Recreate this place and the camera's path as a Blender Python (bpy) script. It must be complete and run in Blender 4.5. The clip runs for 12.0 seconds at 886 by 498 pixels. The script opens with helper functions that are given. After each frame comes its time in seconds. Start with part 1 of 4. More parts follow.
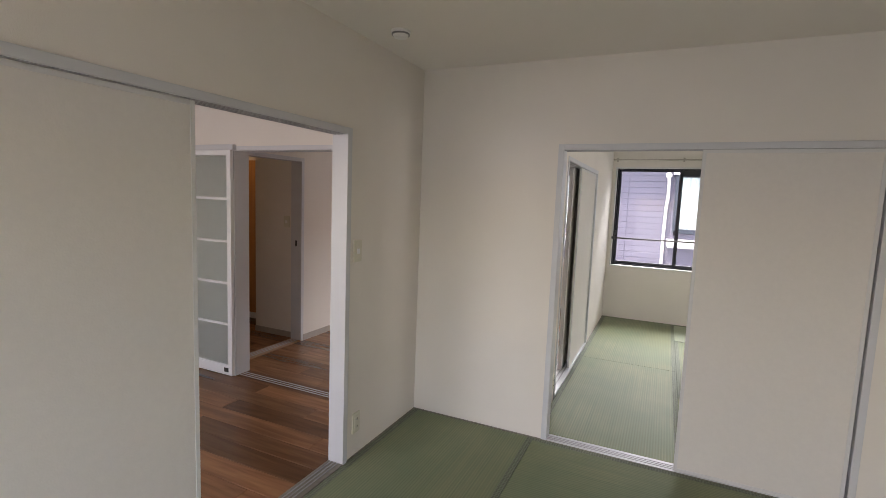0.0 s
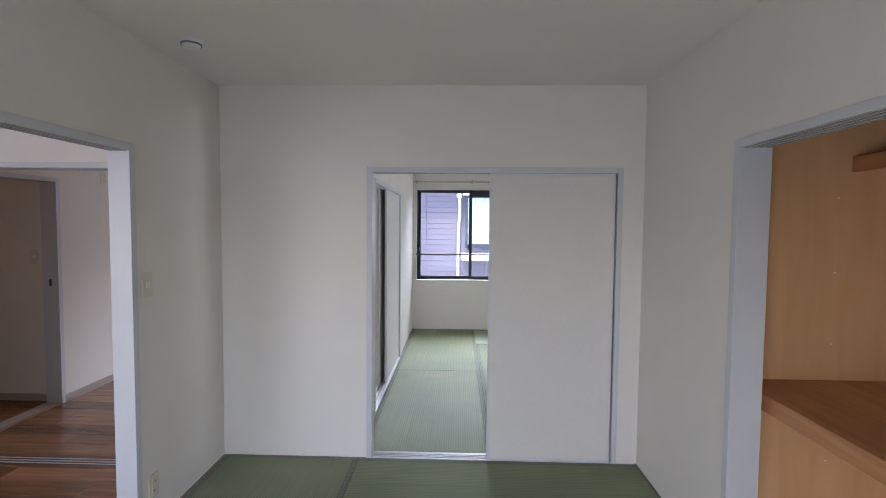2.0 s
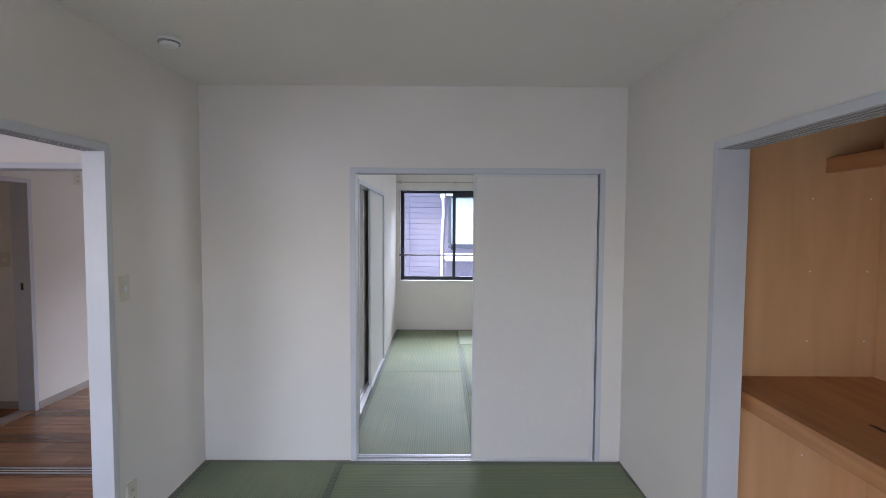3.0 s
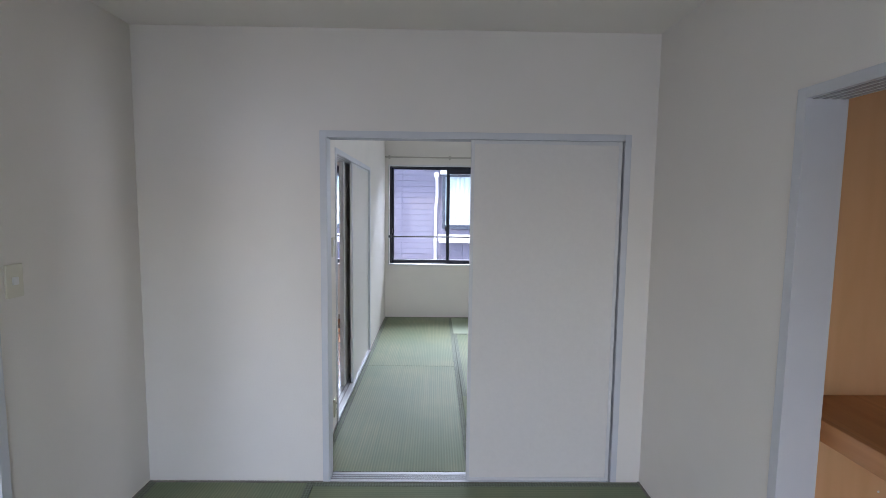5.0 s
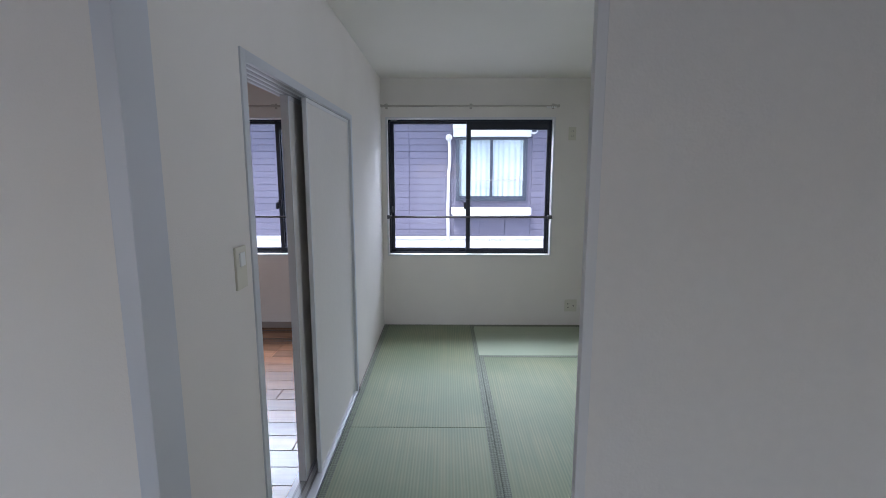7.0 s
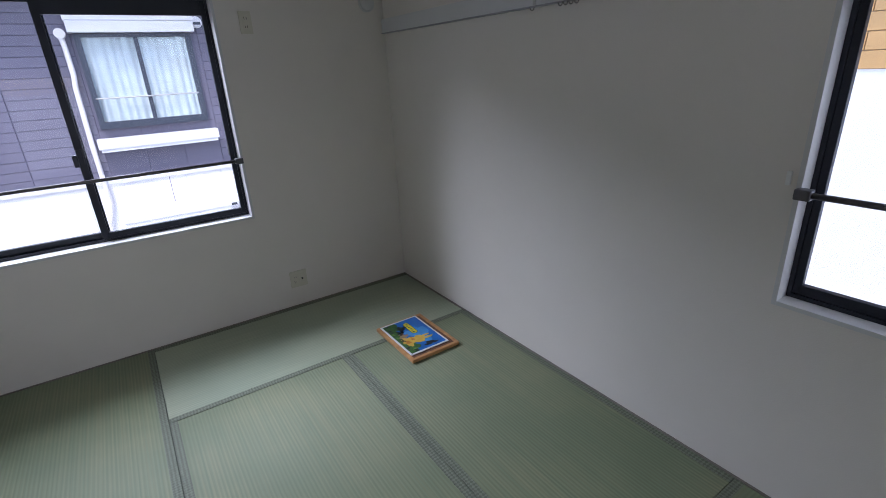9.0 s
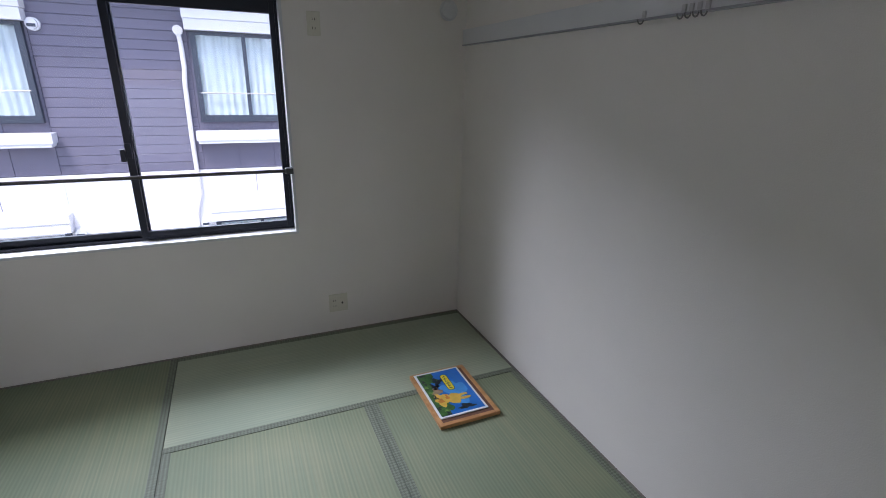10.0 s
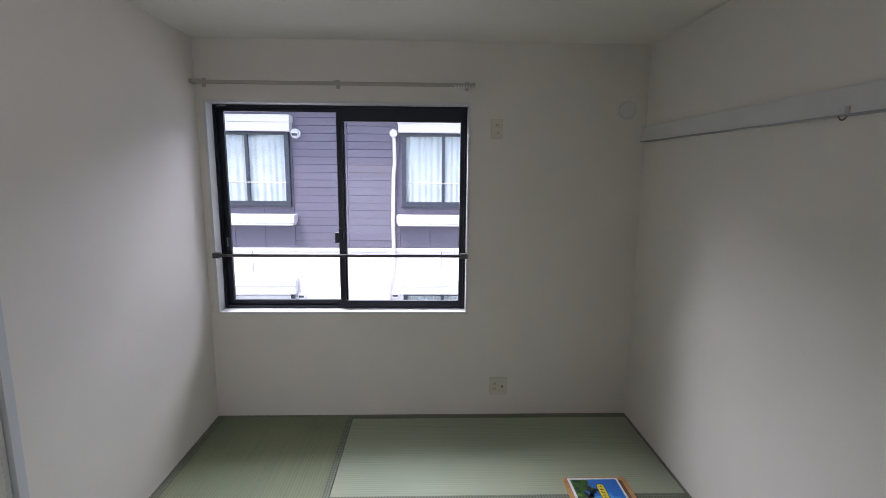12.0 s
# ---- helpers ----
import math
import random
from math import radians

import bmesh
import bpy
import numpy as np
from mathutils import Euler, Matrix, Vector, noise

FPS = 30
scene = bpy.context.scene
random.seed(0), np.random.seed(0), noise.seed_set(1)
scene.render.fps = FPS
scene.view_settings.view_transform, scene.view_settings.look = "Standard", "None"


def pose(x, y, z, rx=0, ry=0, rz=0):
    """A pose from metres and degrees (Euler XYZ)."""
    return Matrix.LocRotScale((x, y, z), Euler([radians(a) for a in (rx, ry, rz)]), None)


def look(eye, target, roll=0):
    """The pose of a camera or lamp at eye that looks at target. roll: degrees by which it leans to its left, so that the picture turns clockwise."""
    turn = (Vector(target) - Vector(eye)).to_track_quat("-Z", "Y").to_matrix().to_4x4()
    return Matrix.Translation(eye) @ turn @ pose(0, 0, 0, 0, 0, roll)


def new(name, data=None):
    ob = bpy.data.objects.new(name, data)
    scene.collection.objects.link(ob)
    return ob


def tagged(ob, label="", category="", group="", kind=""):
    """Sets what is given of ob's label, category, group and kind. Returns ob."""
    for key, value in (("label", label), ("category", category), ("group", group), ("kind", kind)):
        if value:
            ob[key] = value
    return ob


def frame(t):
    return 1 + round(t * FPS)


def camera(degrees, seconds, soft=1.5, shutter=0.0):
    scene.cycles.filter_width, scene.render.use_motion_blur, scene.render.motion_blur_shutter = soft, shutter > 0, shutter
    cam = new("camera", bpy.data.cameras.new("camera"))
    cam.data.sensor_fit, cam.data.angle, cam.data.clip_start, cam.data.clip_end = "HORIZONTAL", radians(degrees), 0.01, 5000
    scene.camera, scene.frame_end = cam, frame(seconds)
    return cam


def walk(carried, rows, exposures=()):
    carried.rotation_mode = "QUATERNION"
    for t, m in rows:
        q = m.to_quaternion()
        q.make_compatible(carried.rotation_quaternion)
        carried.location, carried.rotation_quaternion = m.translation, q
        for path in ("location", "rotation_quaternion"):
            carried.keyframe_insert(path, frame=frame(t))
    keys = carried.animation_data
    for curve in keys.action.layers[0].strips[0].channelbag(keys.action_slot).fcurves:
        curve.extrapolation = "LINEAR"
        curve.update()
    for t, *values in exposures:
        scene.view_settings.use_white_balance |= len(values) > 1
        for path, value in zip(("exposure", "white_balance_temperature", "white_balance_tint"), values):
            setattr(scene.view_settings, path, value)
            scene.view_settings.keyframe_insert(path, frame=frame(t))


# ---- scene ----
cam = camera(85.7, 12.0, 0.7)
EXPOSURE = [(0, 2.08, 7300, 21), (1, 2.1, 6650, 20), (2.5, 2.12, 6100, 21), (5.0, 2.05, 5950, 19), (6.5, 1.62, 5900, 19), (8.3, 1.38, 5800, 21), (9.3, 1.04, 5950, 23), (10, 1.22, 6000, 23), (12, 1.36, 6400, 23)]
PATH = [
    (0, (0.73, 1.707, 1.491), (-0.105, 3.512, 1.281), 2.2),
    (0.5, (0.72, 1.683, 1.485), (0.231, 3.613, 1.303), 1.2),
    (1, (0.707, 1.664, 1.484), (0.437, 3.64, 1.333), 0.7),
    (1.5, (0.693, 1.654, 1.484), (0.547, 3.645, 1.364), 0.7),
    (2, (0.686, 1.659, 1.484), (0.625, 3.655, 1.382), 0.5),
    (2.5, (0.683, 1.663, 1.488), (0.668, 3.66, 1.391), 0.5),
    (3, (0.682, 1.665, 1.489), (0.69, 3.662, 1.388), 0.3),
    (5, (0.703, 2.176, 1.471), (0.736, 4.167, 1.29), 0.7),
    (5.5, (0.646, 2.552, 1.458), (0.657, 4.542, 1.257), 1.0),
    (6, (0.643, 2.98, 1.46), (0.661, 4.969, 1.244), 0.6),
    (6.5, (0.664, 3.407, 1.476), (0.635, 5.392, 1.229), -0.3),
    (6.7, (0.653, 3.574, 1.468), (0.6, 5.556, 1.201), -0.0),
    (8.3, (0.667, 4.947, 1.51), (1.401, 6.707, 0.905), -0.5),
    (8.5, (0.748, 5.033, 1.512), (1.609, 6.719, 0.864), -1.2),
    (9, (1.038, 5.229, 1.547), (2.061, 6.792, 0.832), -3.0),
    (9.5, (1.236, 5.441, 1.535), (2.241, 7.013, 0.816), -0.9),
    (10, (1.361, 5.543, 1.545), (2.118, 7.276, 0.894), 1.3),
    (10.5, (1.433, 5.504, 1.561), (1.88, 7.369, 0.996), 2.4),
    (11, (1.411, 5.456, 1.593), (1.627, 7.391, 1.136), 1.4),
    (11.5, (1.408, 5.454, 1.598), (1.516, 7.415, 1.221), 1.0),
    (12, (1.409, 5.449, 1.593), (1.471, 7.421, 1.266), 0.5),
]
walk(cam, [(t, look(eye, target, roll)) for t, eye, target, roll in PATH], [(t, *v) for t, *v in EXPOSURE])

# ---- world, sun, large lights ----
world = bpy.data.worlds.new("overcast_sky")
scene.world = world
world.use_nodes = True
wn = world.node_tree
sky = wn.nodes.new("ShaderNodeTexSky")
sky.sky_type, sky.sun_disc = "NISHITA", False
sky.sun_elevation, sky.sun_rotation = radians(52), radians(200)
sky.dust_density, sky.air_density = 1.5, 1.0
wn.links.new(sky.outputs[0], wn.nodes["Background"].inputs[0])
wn.nodes["Background"].inputs[1].default_value = 0.15

sun = new("sun", bpy.data.lights.new("sun", "SUN"))
sun.data.energy, sun.data.angle, sun.data.color = 1.75, radians(14), (1.0, 0.96, 0.9)
sun.matrix_world = look((-4, -6, 12), (0, 0, 0))


def area_lamp(name, eye, target, w, h, watts, colour=(0.86, 0.93, 1.0), spread=180):
    """Area lamp standing in for sky light by a window, or for light indoors."""
    lamp = new(name, bpy.data.lights.new(name, "AREA"))
    lamp.data.shape, lamp.data.size, lamp.data.size_y = "RECTANGLE", w, h
    lamp.data.energy, lamp.data.color = watts, colour
    lamp.data.spread = radians(spread)
    lamp.matrix_world = look(eye, target)
    return lamp


area_lamp("balcony_sky_light", (0.30, 1.03, 0.80), (1.25, 3.6, -0.35), 1.35, 1.35, 2.4, spread=125)
area_lamp("side_window_light", (2.80, 5.14, 1.25), (1.0, 5.14, 1.1), 0.48, 0.95, 3.4)
# Unseen lamp outside, added as sky light to brighten the side window's lining.
area_lamp("side_sky_light", (3.7, 4.1, 2.7), (2.72, 5.7, 1.0), 1.6, 1.0, 12)
# Added fill to brighten the kitchen; no window is known on that side.
area_lamp("kitchen_fill_light", (-2.4, 1.08, 1.3), (-2.4, 3.0, 0.9), 1.4, 1.1, 5.2)
# Unseen lamp outside, in place of the sky strip above the neighbour's roof.
area_lamp("north_sky_light", (-0.5, 11.5, 4.0), (0.6, 7.0, 0.3), 6.0, 2.4, 400)
area_lamp("hall_light", (-3.85, 5.45, 2.31), (-3.9, 5.5, 0), 0.3, 0.3, 0.4, (1.0, 0.72, 0.42))


# ---- materials ----
def material(name, colour, rough=0.6, metal=0.0, spread=0.06, scale=6.0, bump=0.1, fine=220.0, spec=0.5, pieces=0.0):
    """Paint with two scales of variation: broad mottling and fine grain relief."""
    m = bpy.data.materials.new(name)
    m.use_nodes = True
    t = m.node_tree
    b = t.nodes["Principled BSDF"]
    b.inputs["Roughness"].default_value, b.inputs["Metallic"].default_value = rough, metal
    b.inputs["Specular IOR Level"].default_value = spec
    co = t.nodes.new("ShaderNodeTexCoord")
    n1 = t.nodes.new("ShaderNodeTexNoise")
    n1.inputs["Scale"].default_value, n1.inputs["Detail"].default_value = scale, 4
    t.links.new(co.outputs["Object"], n1.inputs["Vector"])
    hsv = t.nodes.new("ShaderNodeHueSaturation")
    hsv.inputs["Color"].default_value = (*colour, 1)
    mr = t.nodes.new("ShaderNodeMapRange")
    mr.inputs[1].default_value, mr.inputs[2].default_value = 0.3, 0.7
    mr.inputs[3].default_value, mr.inputs[4].default_value = 1 - spread, 1 + spread
    t.links.new(n1.outputs[0], mr.inputs[0])
    value = mr.outputs[0]
    if pieces:
        info = t.nodes.new("ShaderNodeObjectInfo")
        pr = t.nodes.new("ShaderNodeMapRange")
        pr.inputs[3].default_value, pr.inputs[4].default_value = 1 - pieces, 1 + pieces
        t.links.new(info.outputs["Random"], pr.inputs[0])
        mul = t.nodes.new("ShaderNodeMath")
        mul.operation = "MULTIPLY"
        t.links.new(value, mul.inputs[0])
        t.links.new(pr.outputs[0], mul.inputs[1])
        value = mul.outputs[0]
    t.links.new(value, hsv.inputs["Value"])
    t.links.new(hsv.outputs[0], b.inputs["Base Color"])
    if bump:
        n2 = t.nodes.new("ShaderNodeTexNoise")
        n2.inputs["Scale"].default_value, n2.inputs["Detail"].default_value = fine, 3
        t.links.new(co.outputs["Object"], n2.inputs["Vector"])
        bp = t.nodes.new("ShaderNodeBump")
        bp.inputs["Strength"].default_value, bp.inputs["Distance"].default_value = bump, 0.002
        t.links.new(n2.outputs[0], bp.inputs["Height"])
        t.links.new(bp.outputs[0], b.inputs["Normal"])
    return m


def wood(name, dark, light, rough=0.4, stretch=(1.2, 14, 14), pieces=0.25, scale=3.0, spec=0.5):
    """Grain that runs along the local x axis; each board has its own tone."""
    m = bpy.data.materials.new(name)
    m.use_nodes = True
    t = m.node_tree
    b = t.nodes["Principled BSDF"]
    b.inputs["Roughness"].default_value = rough
    b.inputs["Specular IOR Level"].default_value = spec
    co = t.nodes.new("ShaderNodeTexCoord")
    info = t.nodes.new("ShaderNodeObjectInfo")
    add = t.nodes.new("ShaderNodeVectorMath")
    add.operation = "MULTIPLY_ADD"
    comb = t.nodes.new("ShaderNodeCombineXYZ")
    shift = t.nodes.new("ShaderNodeMath")
    shift.operation = "MULTIPLY"
    shift.inputs[1].default_value = 37.0
    t.links.new(info.outputs["Random"], shift.inputs[0])
    for i in range(3):
        t.links.new(shift.outputs[0], comb.inputs[i])
    add.inputs[1].default_value = stretch
    t.links.new(co.outputs["Object"], add.inputs[0])
    t.links.new(comb.outputs[0], add.inputs[2])
    n = t.nodes.new("ShaderNodeTexNoise")
    n.inputs["Scale"].default_value, n.inputs["Detail"].default_value, n.inputs["Distortion"].default_value = scale, 6, 0.6
    t.links.new(add.outputs[0], n.inputs["Vector"])
    ramp = t.nodes.new("ShaderNodeValToRGB")
    ramp.color_ramp.elements[0].position, ramp.color_ramp.elements[1].position = 0.3, 0.72
    ramp.color_ramp.elements[0].color, ramp.color_ramp.elements[1].color = (*dark, 1), (*light, 1)
    t.links.new(n.outputs[0], ramp.inputs[0])
    hsv = t.nodes.new("ShaderNodeHueSaturation")
    pr = t.nodes.new("ShaderNodeMapRange")
    pr.inputs[3].default_value, pr.inputs[4].default_value = 1 - pieces, 1 + pieces
    t.links.new(info.outputs["Random"], pr.inputs[0])
    t.links.new(pr.outputs[0], hsv.inputs["Value"])
    t.links.new(ramp.outputs[0], hsv.inputs["Color"])
    t.links.new(hsv.outputs[0], b.inputs["Base Color"])
    bp = t.nodes.new("ShaderNodeBump")
    bp.inputs["Strength"].default_value, bp.inputs["Distance"].default_value = 0.15, 0.002
    t.links.new(n.outputs[0], bp.inputs["Height"])
    t.links.new(bp.outputs[0], b.inputs["Normal"])
    return m


def rush(name, colour, faded, ridge=0.14, dark=0.89):
    """Woven rush: fine ridges across the mat's width (local y), streaks of faded straw."""
    m = bpy.data.materials.new(name)
    m.use_nodes = True
    t = m.node_tree
    b = t.nodes["Principled BSDF"]
    b.inputs["Roughness"].default_value = 0.6
    b.inputs["Specular IOR Level"].default_value = 0.14
    b.inputs["Anisotropic"].default_value = 0.85
    across = t.nodes.new("ShaderNodeVectorTransform")
    across.vector_type, across.convert_from, across.convert_to = "VECTOR", "OBJECT", "WORLD"
    across.inputs[0].default_value = (0, 1, 0)
    t.links.new(across.outputs[0], b.inputs["Tangent"])
    co = t.nodes.new("ShaderNodeTexCoord")
    streak = t.nodes.new("ShaderNodeMapping")
    streak.inputs["Scale"].default_value = (0.8, 90, 1)
    t.links.new(co.outputs["Object"], streak.inputs[0])
    n = t.nodes.new("ShaderNodeTexNoise")
    n.inputs["Scale"].default_value, n.inputs["Detail"].default_value = 1.5, 4
    t.links.new(streak.outputs[0], n.inputs["Vector"])
    broad = t.nodes.new("ShaderNodeTexNoise")
    broad.inputs["Scale"].default_value, broad.inputs["Detail"].default_value = 2.2, 3
    t.links.new(co.outputs["Object"], broad.inputs["Vector"])
    mixn = t.nodes.new("ShaderNodeMath")
    mixn.operation = "MULTIPLY"
    t.links.new(n.outputs[0], mixn.inputs[0])
    t.links.new(broad.outputs[0], mixn.inputs[1])
    ramp = t.nodes.new("ShaderNodeValToRGB")
    ramp.color_ramp.elements[0].position, ramp.color_ramp.elements[1].position = 0.17, 0.42
    ramp.color_ramp.elements[0].color, ramp.color_ramp.elements[1].color = (*colour, 1), (*faded, 1)
    t.links.new(mixn.outputs[0], ramp.inputs[0])
    wave = t.nodes.new("ShaderNodeTexWave")
    wave.wave_type, wave.bands_direction, wave.wave_profile = "BANDS", "Y", "SIN"
    wave.inputs["Scale"].default_value = 19.5
    wave.inputs["Distortion"].default_value, wave.inputs["Detail"].default_value = 0.25, 2
    t.links.new(co.outputs["Object"], wave.inputs["Vector"])
    weave = t.nodes.new("ShaderNodeTexWave")
    weave.wave_type, weave.bands_direction = "BANDS", "X"
    weave.inputs["Scale"].default_value, weave.inputs["Distortion"].default_value = 90.0, 1.0
    t.links.new(co.outputs["Object"], weave.inputs["Vector"])
    sum_ = t.nodes.new("ShaderNodeMath")
    sum_.operation = "MULTIPLY_ADD"
    sum_.inputs[1].default_value = 0.05
    t.links.new(weave.outputs[1], sum_.inputs[0])
    t.links.new(wave.outputs[1], sum_.inputs[2])
    bp = t.nodes.new("ShaderNodeBump")
    bp.inputs["Strength"].default_value, bp.inputs["Distance"].default_value = ridge, 0.003
    t.links.new(sum_.outputs[0], bp.inputs["Height"])
    t.links.new(bp.outputs[0], b.inputs["Normal"])
    groove = t.nodes.new("ShaderNodeMix")
    groove.data_type, groove.blend_type = "RGBA", "MULTIPLY"
    groove.inputs[0].default_value = 1.0
    lift = t.nodes.new("ShaderNodeMapRange")
    lift.inputs[3].default_value, lift.inputs[4].default_value = dark, 1.04
    t.links.new(wave.outputs[1], lift.inputs[0])
    t.links.new(ramp.outputs[0], groove.inputs[6])
    t.links.new(lift.outputs[0], groove.inputs[7])
    t.links.new(groove.outputs[2], b.inputs["Base Color"])
    return m


def glass(name, rough=0.0):
    """Clear pane: lets the view through, mirrors a little at a slant."""
    m = bpy.data.materials.new(name)
    m.use_nodes = True
    t = m.node_tree
    t.nodes.remove(t.nodes["Principled BSDF"])
    clear, gloss = t.nodes.new("ShaderNodeBsdfTransparent"), t.nodes.new("ShaderNodeBsdfGlossy")
    clear.inputs[0].default_value = (0.94, 0.96, 0.96, 1)
    gloss.inputs["Roughness"].default_value = rough
    fr, mix = t.nodes.new("ShaderNodeFresnel"), t.nodes.new("ShaderNodeMixShader")
    fr.inputs[0].default_value = 1.3
    t.links.new(fr.outputs[0], mix.inputs[0])
    t.links.new(clear.outputs[0], mix.inputs[1])
    t.links.new(gloss.outputs[0], mix.inputs[2])
    t.links.new(mix.outputs[0], t.nodes["Material Output"].inputs[0])
    return m


def frosted(name):
    m = material(name, (0.55, 0.60, 0.57), 0.35, 0, 0.02, 8, 0.06, 400)
    m.node_tree.nodes["Principled BSDF"].inputs["Transmission Weight"].default_value = 0.45
    return m


M_PAPER = material("wallpaper_offwhite", (0.77, 0.73, 0.675), 0.75, 0, 0.018, 3.0, 0.35, 260)
M_CEIL = material("ceiling_paper", (0.77, 0.735, 0.68), 0.8, 0, 0.018, 2.0, 0.3, 200)
M_CASING = material("grey_white_laminate", (0.60, 0.61, 0.63), 0.38, 0, 0.03, 4.0, 0.04, 120)
M_CASING_DARK = material("grey_track_laminate", (0.34, 0.34, 0.35), 0.4, 0, 0.04, 8.0, 0.04, 120)
M_FUSUMA = material("fusuma_paper", (0.74, 0.708, 0.668), 0.7, 0, 0.014, 45.0, 0.3, 160)
M_FUSUMA_EDGE = material("fusuma_edge", (0.68, 0.675, 0.67), 0.4, 0, 0.02, 6.0, 0.03, 120)
M_TATAMI = rush("tatami_rush", (0.198, 0.240, 0.150), (0.262, 0.280, 0.170))
# Brighter copy of the rush: window sheen on the far mat, put into base colour.
M_TATAMI_SHEEN = rush("tatami_rush_sheen", (0.325, 0.375, 0.275), (0.39, 0.42, 0.30), 0.06, 0.965)
M_HERI = material("tatami_border_cloth", (0.20, 0.22, 0.165), 0.8, 0, 0.12, 60.0, 0.5, 700)
heri_t = M_HERI.node_tree
heri_co, heri_map, heri_ch = heri_t.nodes.new("ShaderNodeTexCoord"), heri_t.nodes.new("ShaderNodeMapping"), heri_t.nodes.new("ShaderNodeTexChecker")
heri_map.inputs["Rotation"].default_value = (0, 0, radians(45))
heri_ch.inputs["Scale"].default_value = 95.0
heri_ch.inputs["Color1"].default_value, heri_ch.inputs["Color2"].default_value = (0.125, 0.142, 0.10, 1), (0.185, 0.208, 0.15, 1)
heri_t.links.new(heri_co.outputs["Object"], heri_map.inputs[0])
heri_t.links.new(heri_map.outputs[0], heri_ch.inputs["Vector"])
for heri_n in heri_t.nodes:
    if heri_n.bl_idname == "ShaderNodeHueSaturation":
        heri_t.links.new(heri_ch.outputs["Color"], heri_n.inputs["Color"])
M_EDGING = material("floor_edging_wood", (0.20, 0.18, 0.15), 0.5, 0, 0.1, 20.0, 0.1, 200)
M_FLOOR = wood("walnut_floor_board", (0.15, 0.066, 0.032), (0.27, 0.13, 0.064), 0.26, pieces=0.42, scale=1.7)
M_SUBFLOOR = material("subfloor", (0.06, 0.04, 0.03), 0.8)
M_PLY = wood("closet_plywood", (0.66, 0.39, 0.18), (0.76, 0.47, 0.24), 0.5, (8, 8, 0.8), 0.05, 1.2)
M_SHELF = wood("closet_shelf_wood", (0.40, 0.17, 0.062), (0.58, 0.28, 0.115), 0.42, (10, 0.9, 10), 0.08, 1.6)
M_BLACK = material("dark_bronze_aluminium", (0.012, 0.015, 0.026), 0.35, 0.2, 0.08, 12.0, 0.03, 300)
M_GLASS = glass("clear_glass")
M_FROST = frosted("frosted_acrylic")
M_WHITEFRAME = material("white_aluminium", (0.82, 0.83, 0.84), 0.35, 0, 0.02, 6, 0.02, 200)
M_PLATE = material("beige_switch_plastic", (0.66, 0.63, 0.52), 0.4, 0, 0.02, 10, 0.02, 300)
M_PLATE_DARK = material("socket_slot", (0.03, 0.03, 0.03), 0.5, bump=0)
M_WHITE = material("white_plastic", (0.80, 0.80, 0.78), 0.4, 0, 0.02, 10, 0.02, 300)
M_GREYPL = material("grey_plastic", (0.24, 0.24, 0.25), 0.45, 0, 0.04, 10, 0.02, 300)
M_STEEL = material("brushed_steel", (0.55, 0.54, 0.53), 0.3, 0.9, 0.06, 30, 0.05, 300)
M_BW_SILL = wood("threshold_wood", (0.22, 0.11, 0.055), (0.34, 0.19, 0.10), 0.4, (12, 1.2, 12), 0.05)
M_HOOK = material("dull_steel", (0.22, 0.21, 0.20), 0.35, 0.8, 0.05, 30, 0)
M_RAIL = material("pale_rail_laminate", (0.66, 0.66, 0.655), 0.45, 0, 0.02, 6, 0.03, 200)
M_CURT = material("beige_curtain_rail", (0.46, 0.43, 0.37), 0.4, 0.1, 0.04, 12, 0.02, 200)
M_BASE = material("baseboard_laminate", (0.38, 0.33, 0.29), 0.45, 0, 0.05, 10, 0.05, 200)
M_DARKDOOR = material("hall_door_laminate", (0.55, 0.50, 0.45), 0.5, 0, 0.03, 5, 0.1, 200)
M_HALLWOOD = wood("hall_door_wood", (0.42, 0.19, 0.06), (0.55, 0.27, 0.10), 0.45, (9, 9, 0.8), 0.05, 1.5)


def part(name, bm, mat, parent=None, label="", smooth=False):
    me = bpy.data.meshes.new(name)
    bm.normal_update()
    bm.to_mesh(me)
    bm.free()
    me.materials.append(mat)
    if smooth:
        for p in me.polygons:
            p.use_smooth = True
    ob = new(name, me)
    if parent is not None:
        ob.parent = parent
        ob.matrix_parent_inverse = Matrix.Identity(4)
    if label:
        tagged(ob, label)
    return ob


def thing(name, label, category, at=(0, 0, 0), turn=0.0, group="", kind=""):
    ob = new(name)
    ob.empty_display_size = 0.05
    ob.matrix_world = pose(*at, 0, 0, turn)
    return tagged(ob, label, category, group, kind)


def box(bm, x0, x1, y0, y1, z0, z1, bevel=0.0):
    c = Matrix.Translation(((x0 + x1) / 2, (y0 + y1) / 2, (z0 + z1) / 2)) @ Matrix.Diagonal((abs(x1 - x0), abs(y1 - y0), abs(z1 - z0), 1))
    r = bmesh.ops.create_cube(bm, size=1.0, matrix=c)
    if bevel:
        edges = list({e for v in r["verts"] for e in v.link_edges})
        bmesh.ops.bevel(bm, geom=edges, offset=bevel, segments=2, affect="EDGES", profile=0.6)
    return bm


def slab(x0, x1, y0, y1, z0, z1, bevel=0.0):
    return box(bmesh.new(), x0, x1, y0, y1, z0, z1, bevel)


def rod(bm, a, b, r, n=14, r2=None):
    a, b = Vector(a), Vector(b)
    m = Matrix.Translation((a + b) / 2) @ (b - a).to_track_quat("Z", "Y").to_matrix().to_4x4()
    bmesh.ops.create_cone(bm, cap_ends=True, segments=n, radius1=r, radius2=r if r2 is None else r2, depth=(b - a).length, matrix=m)
    return bm


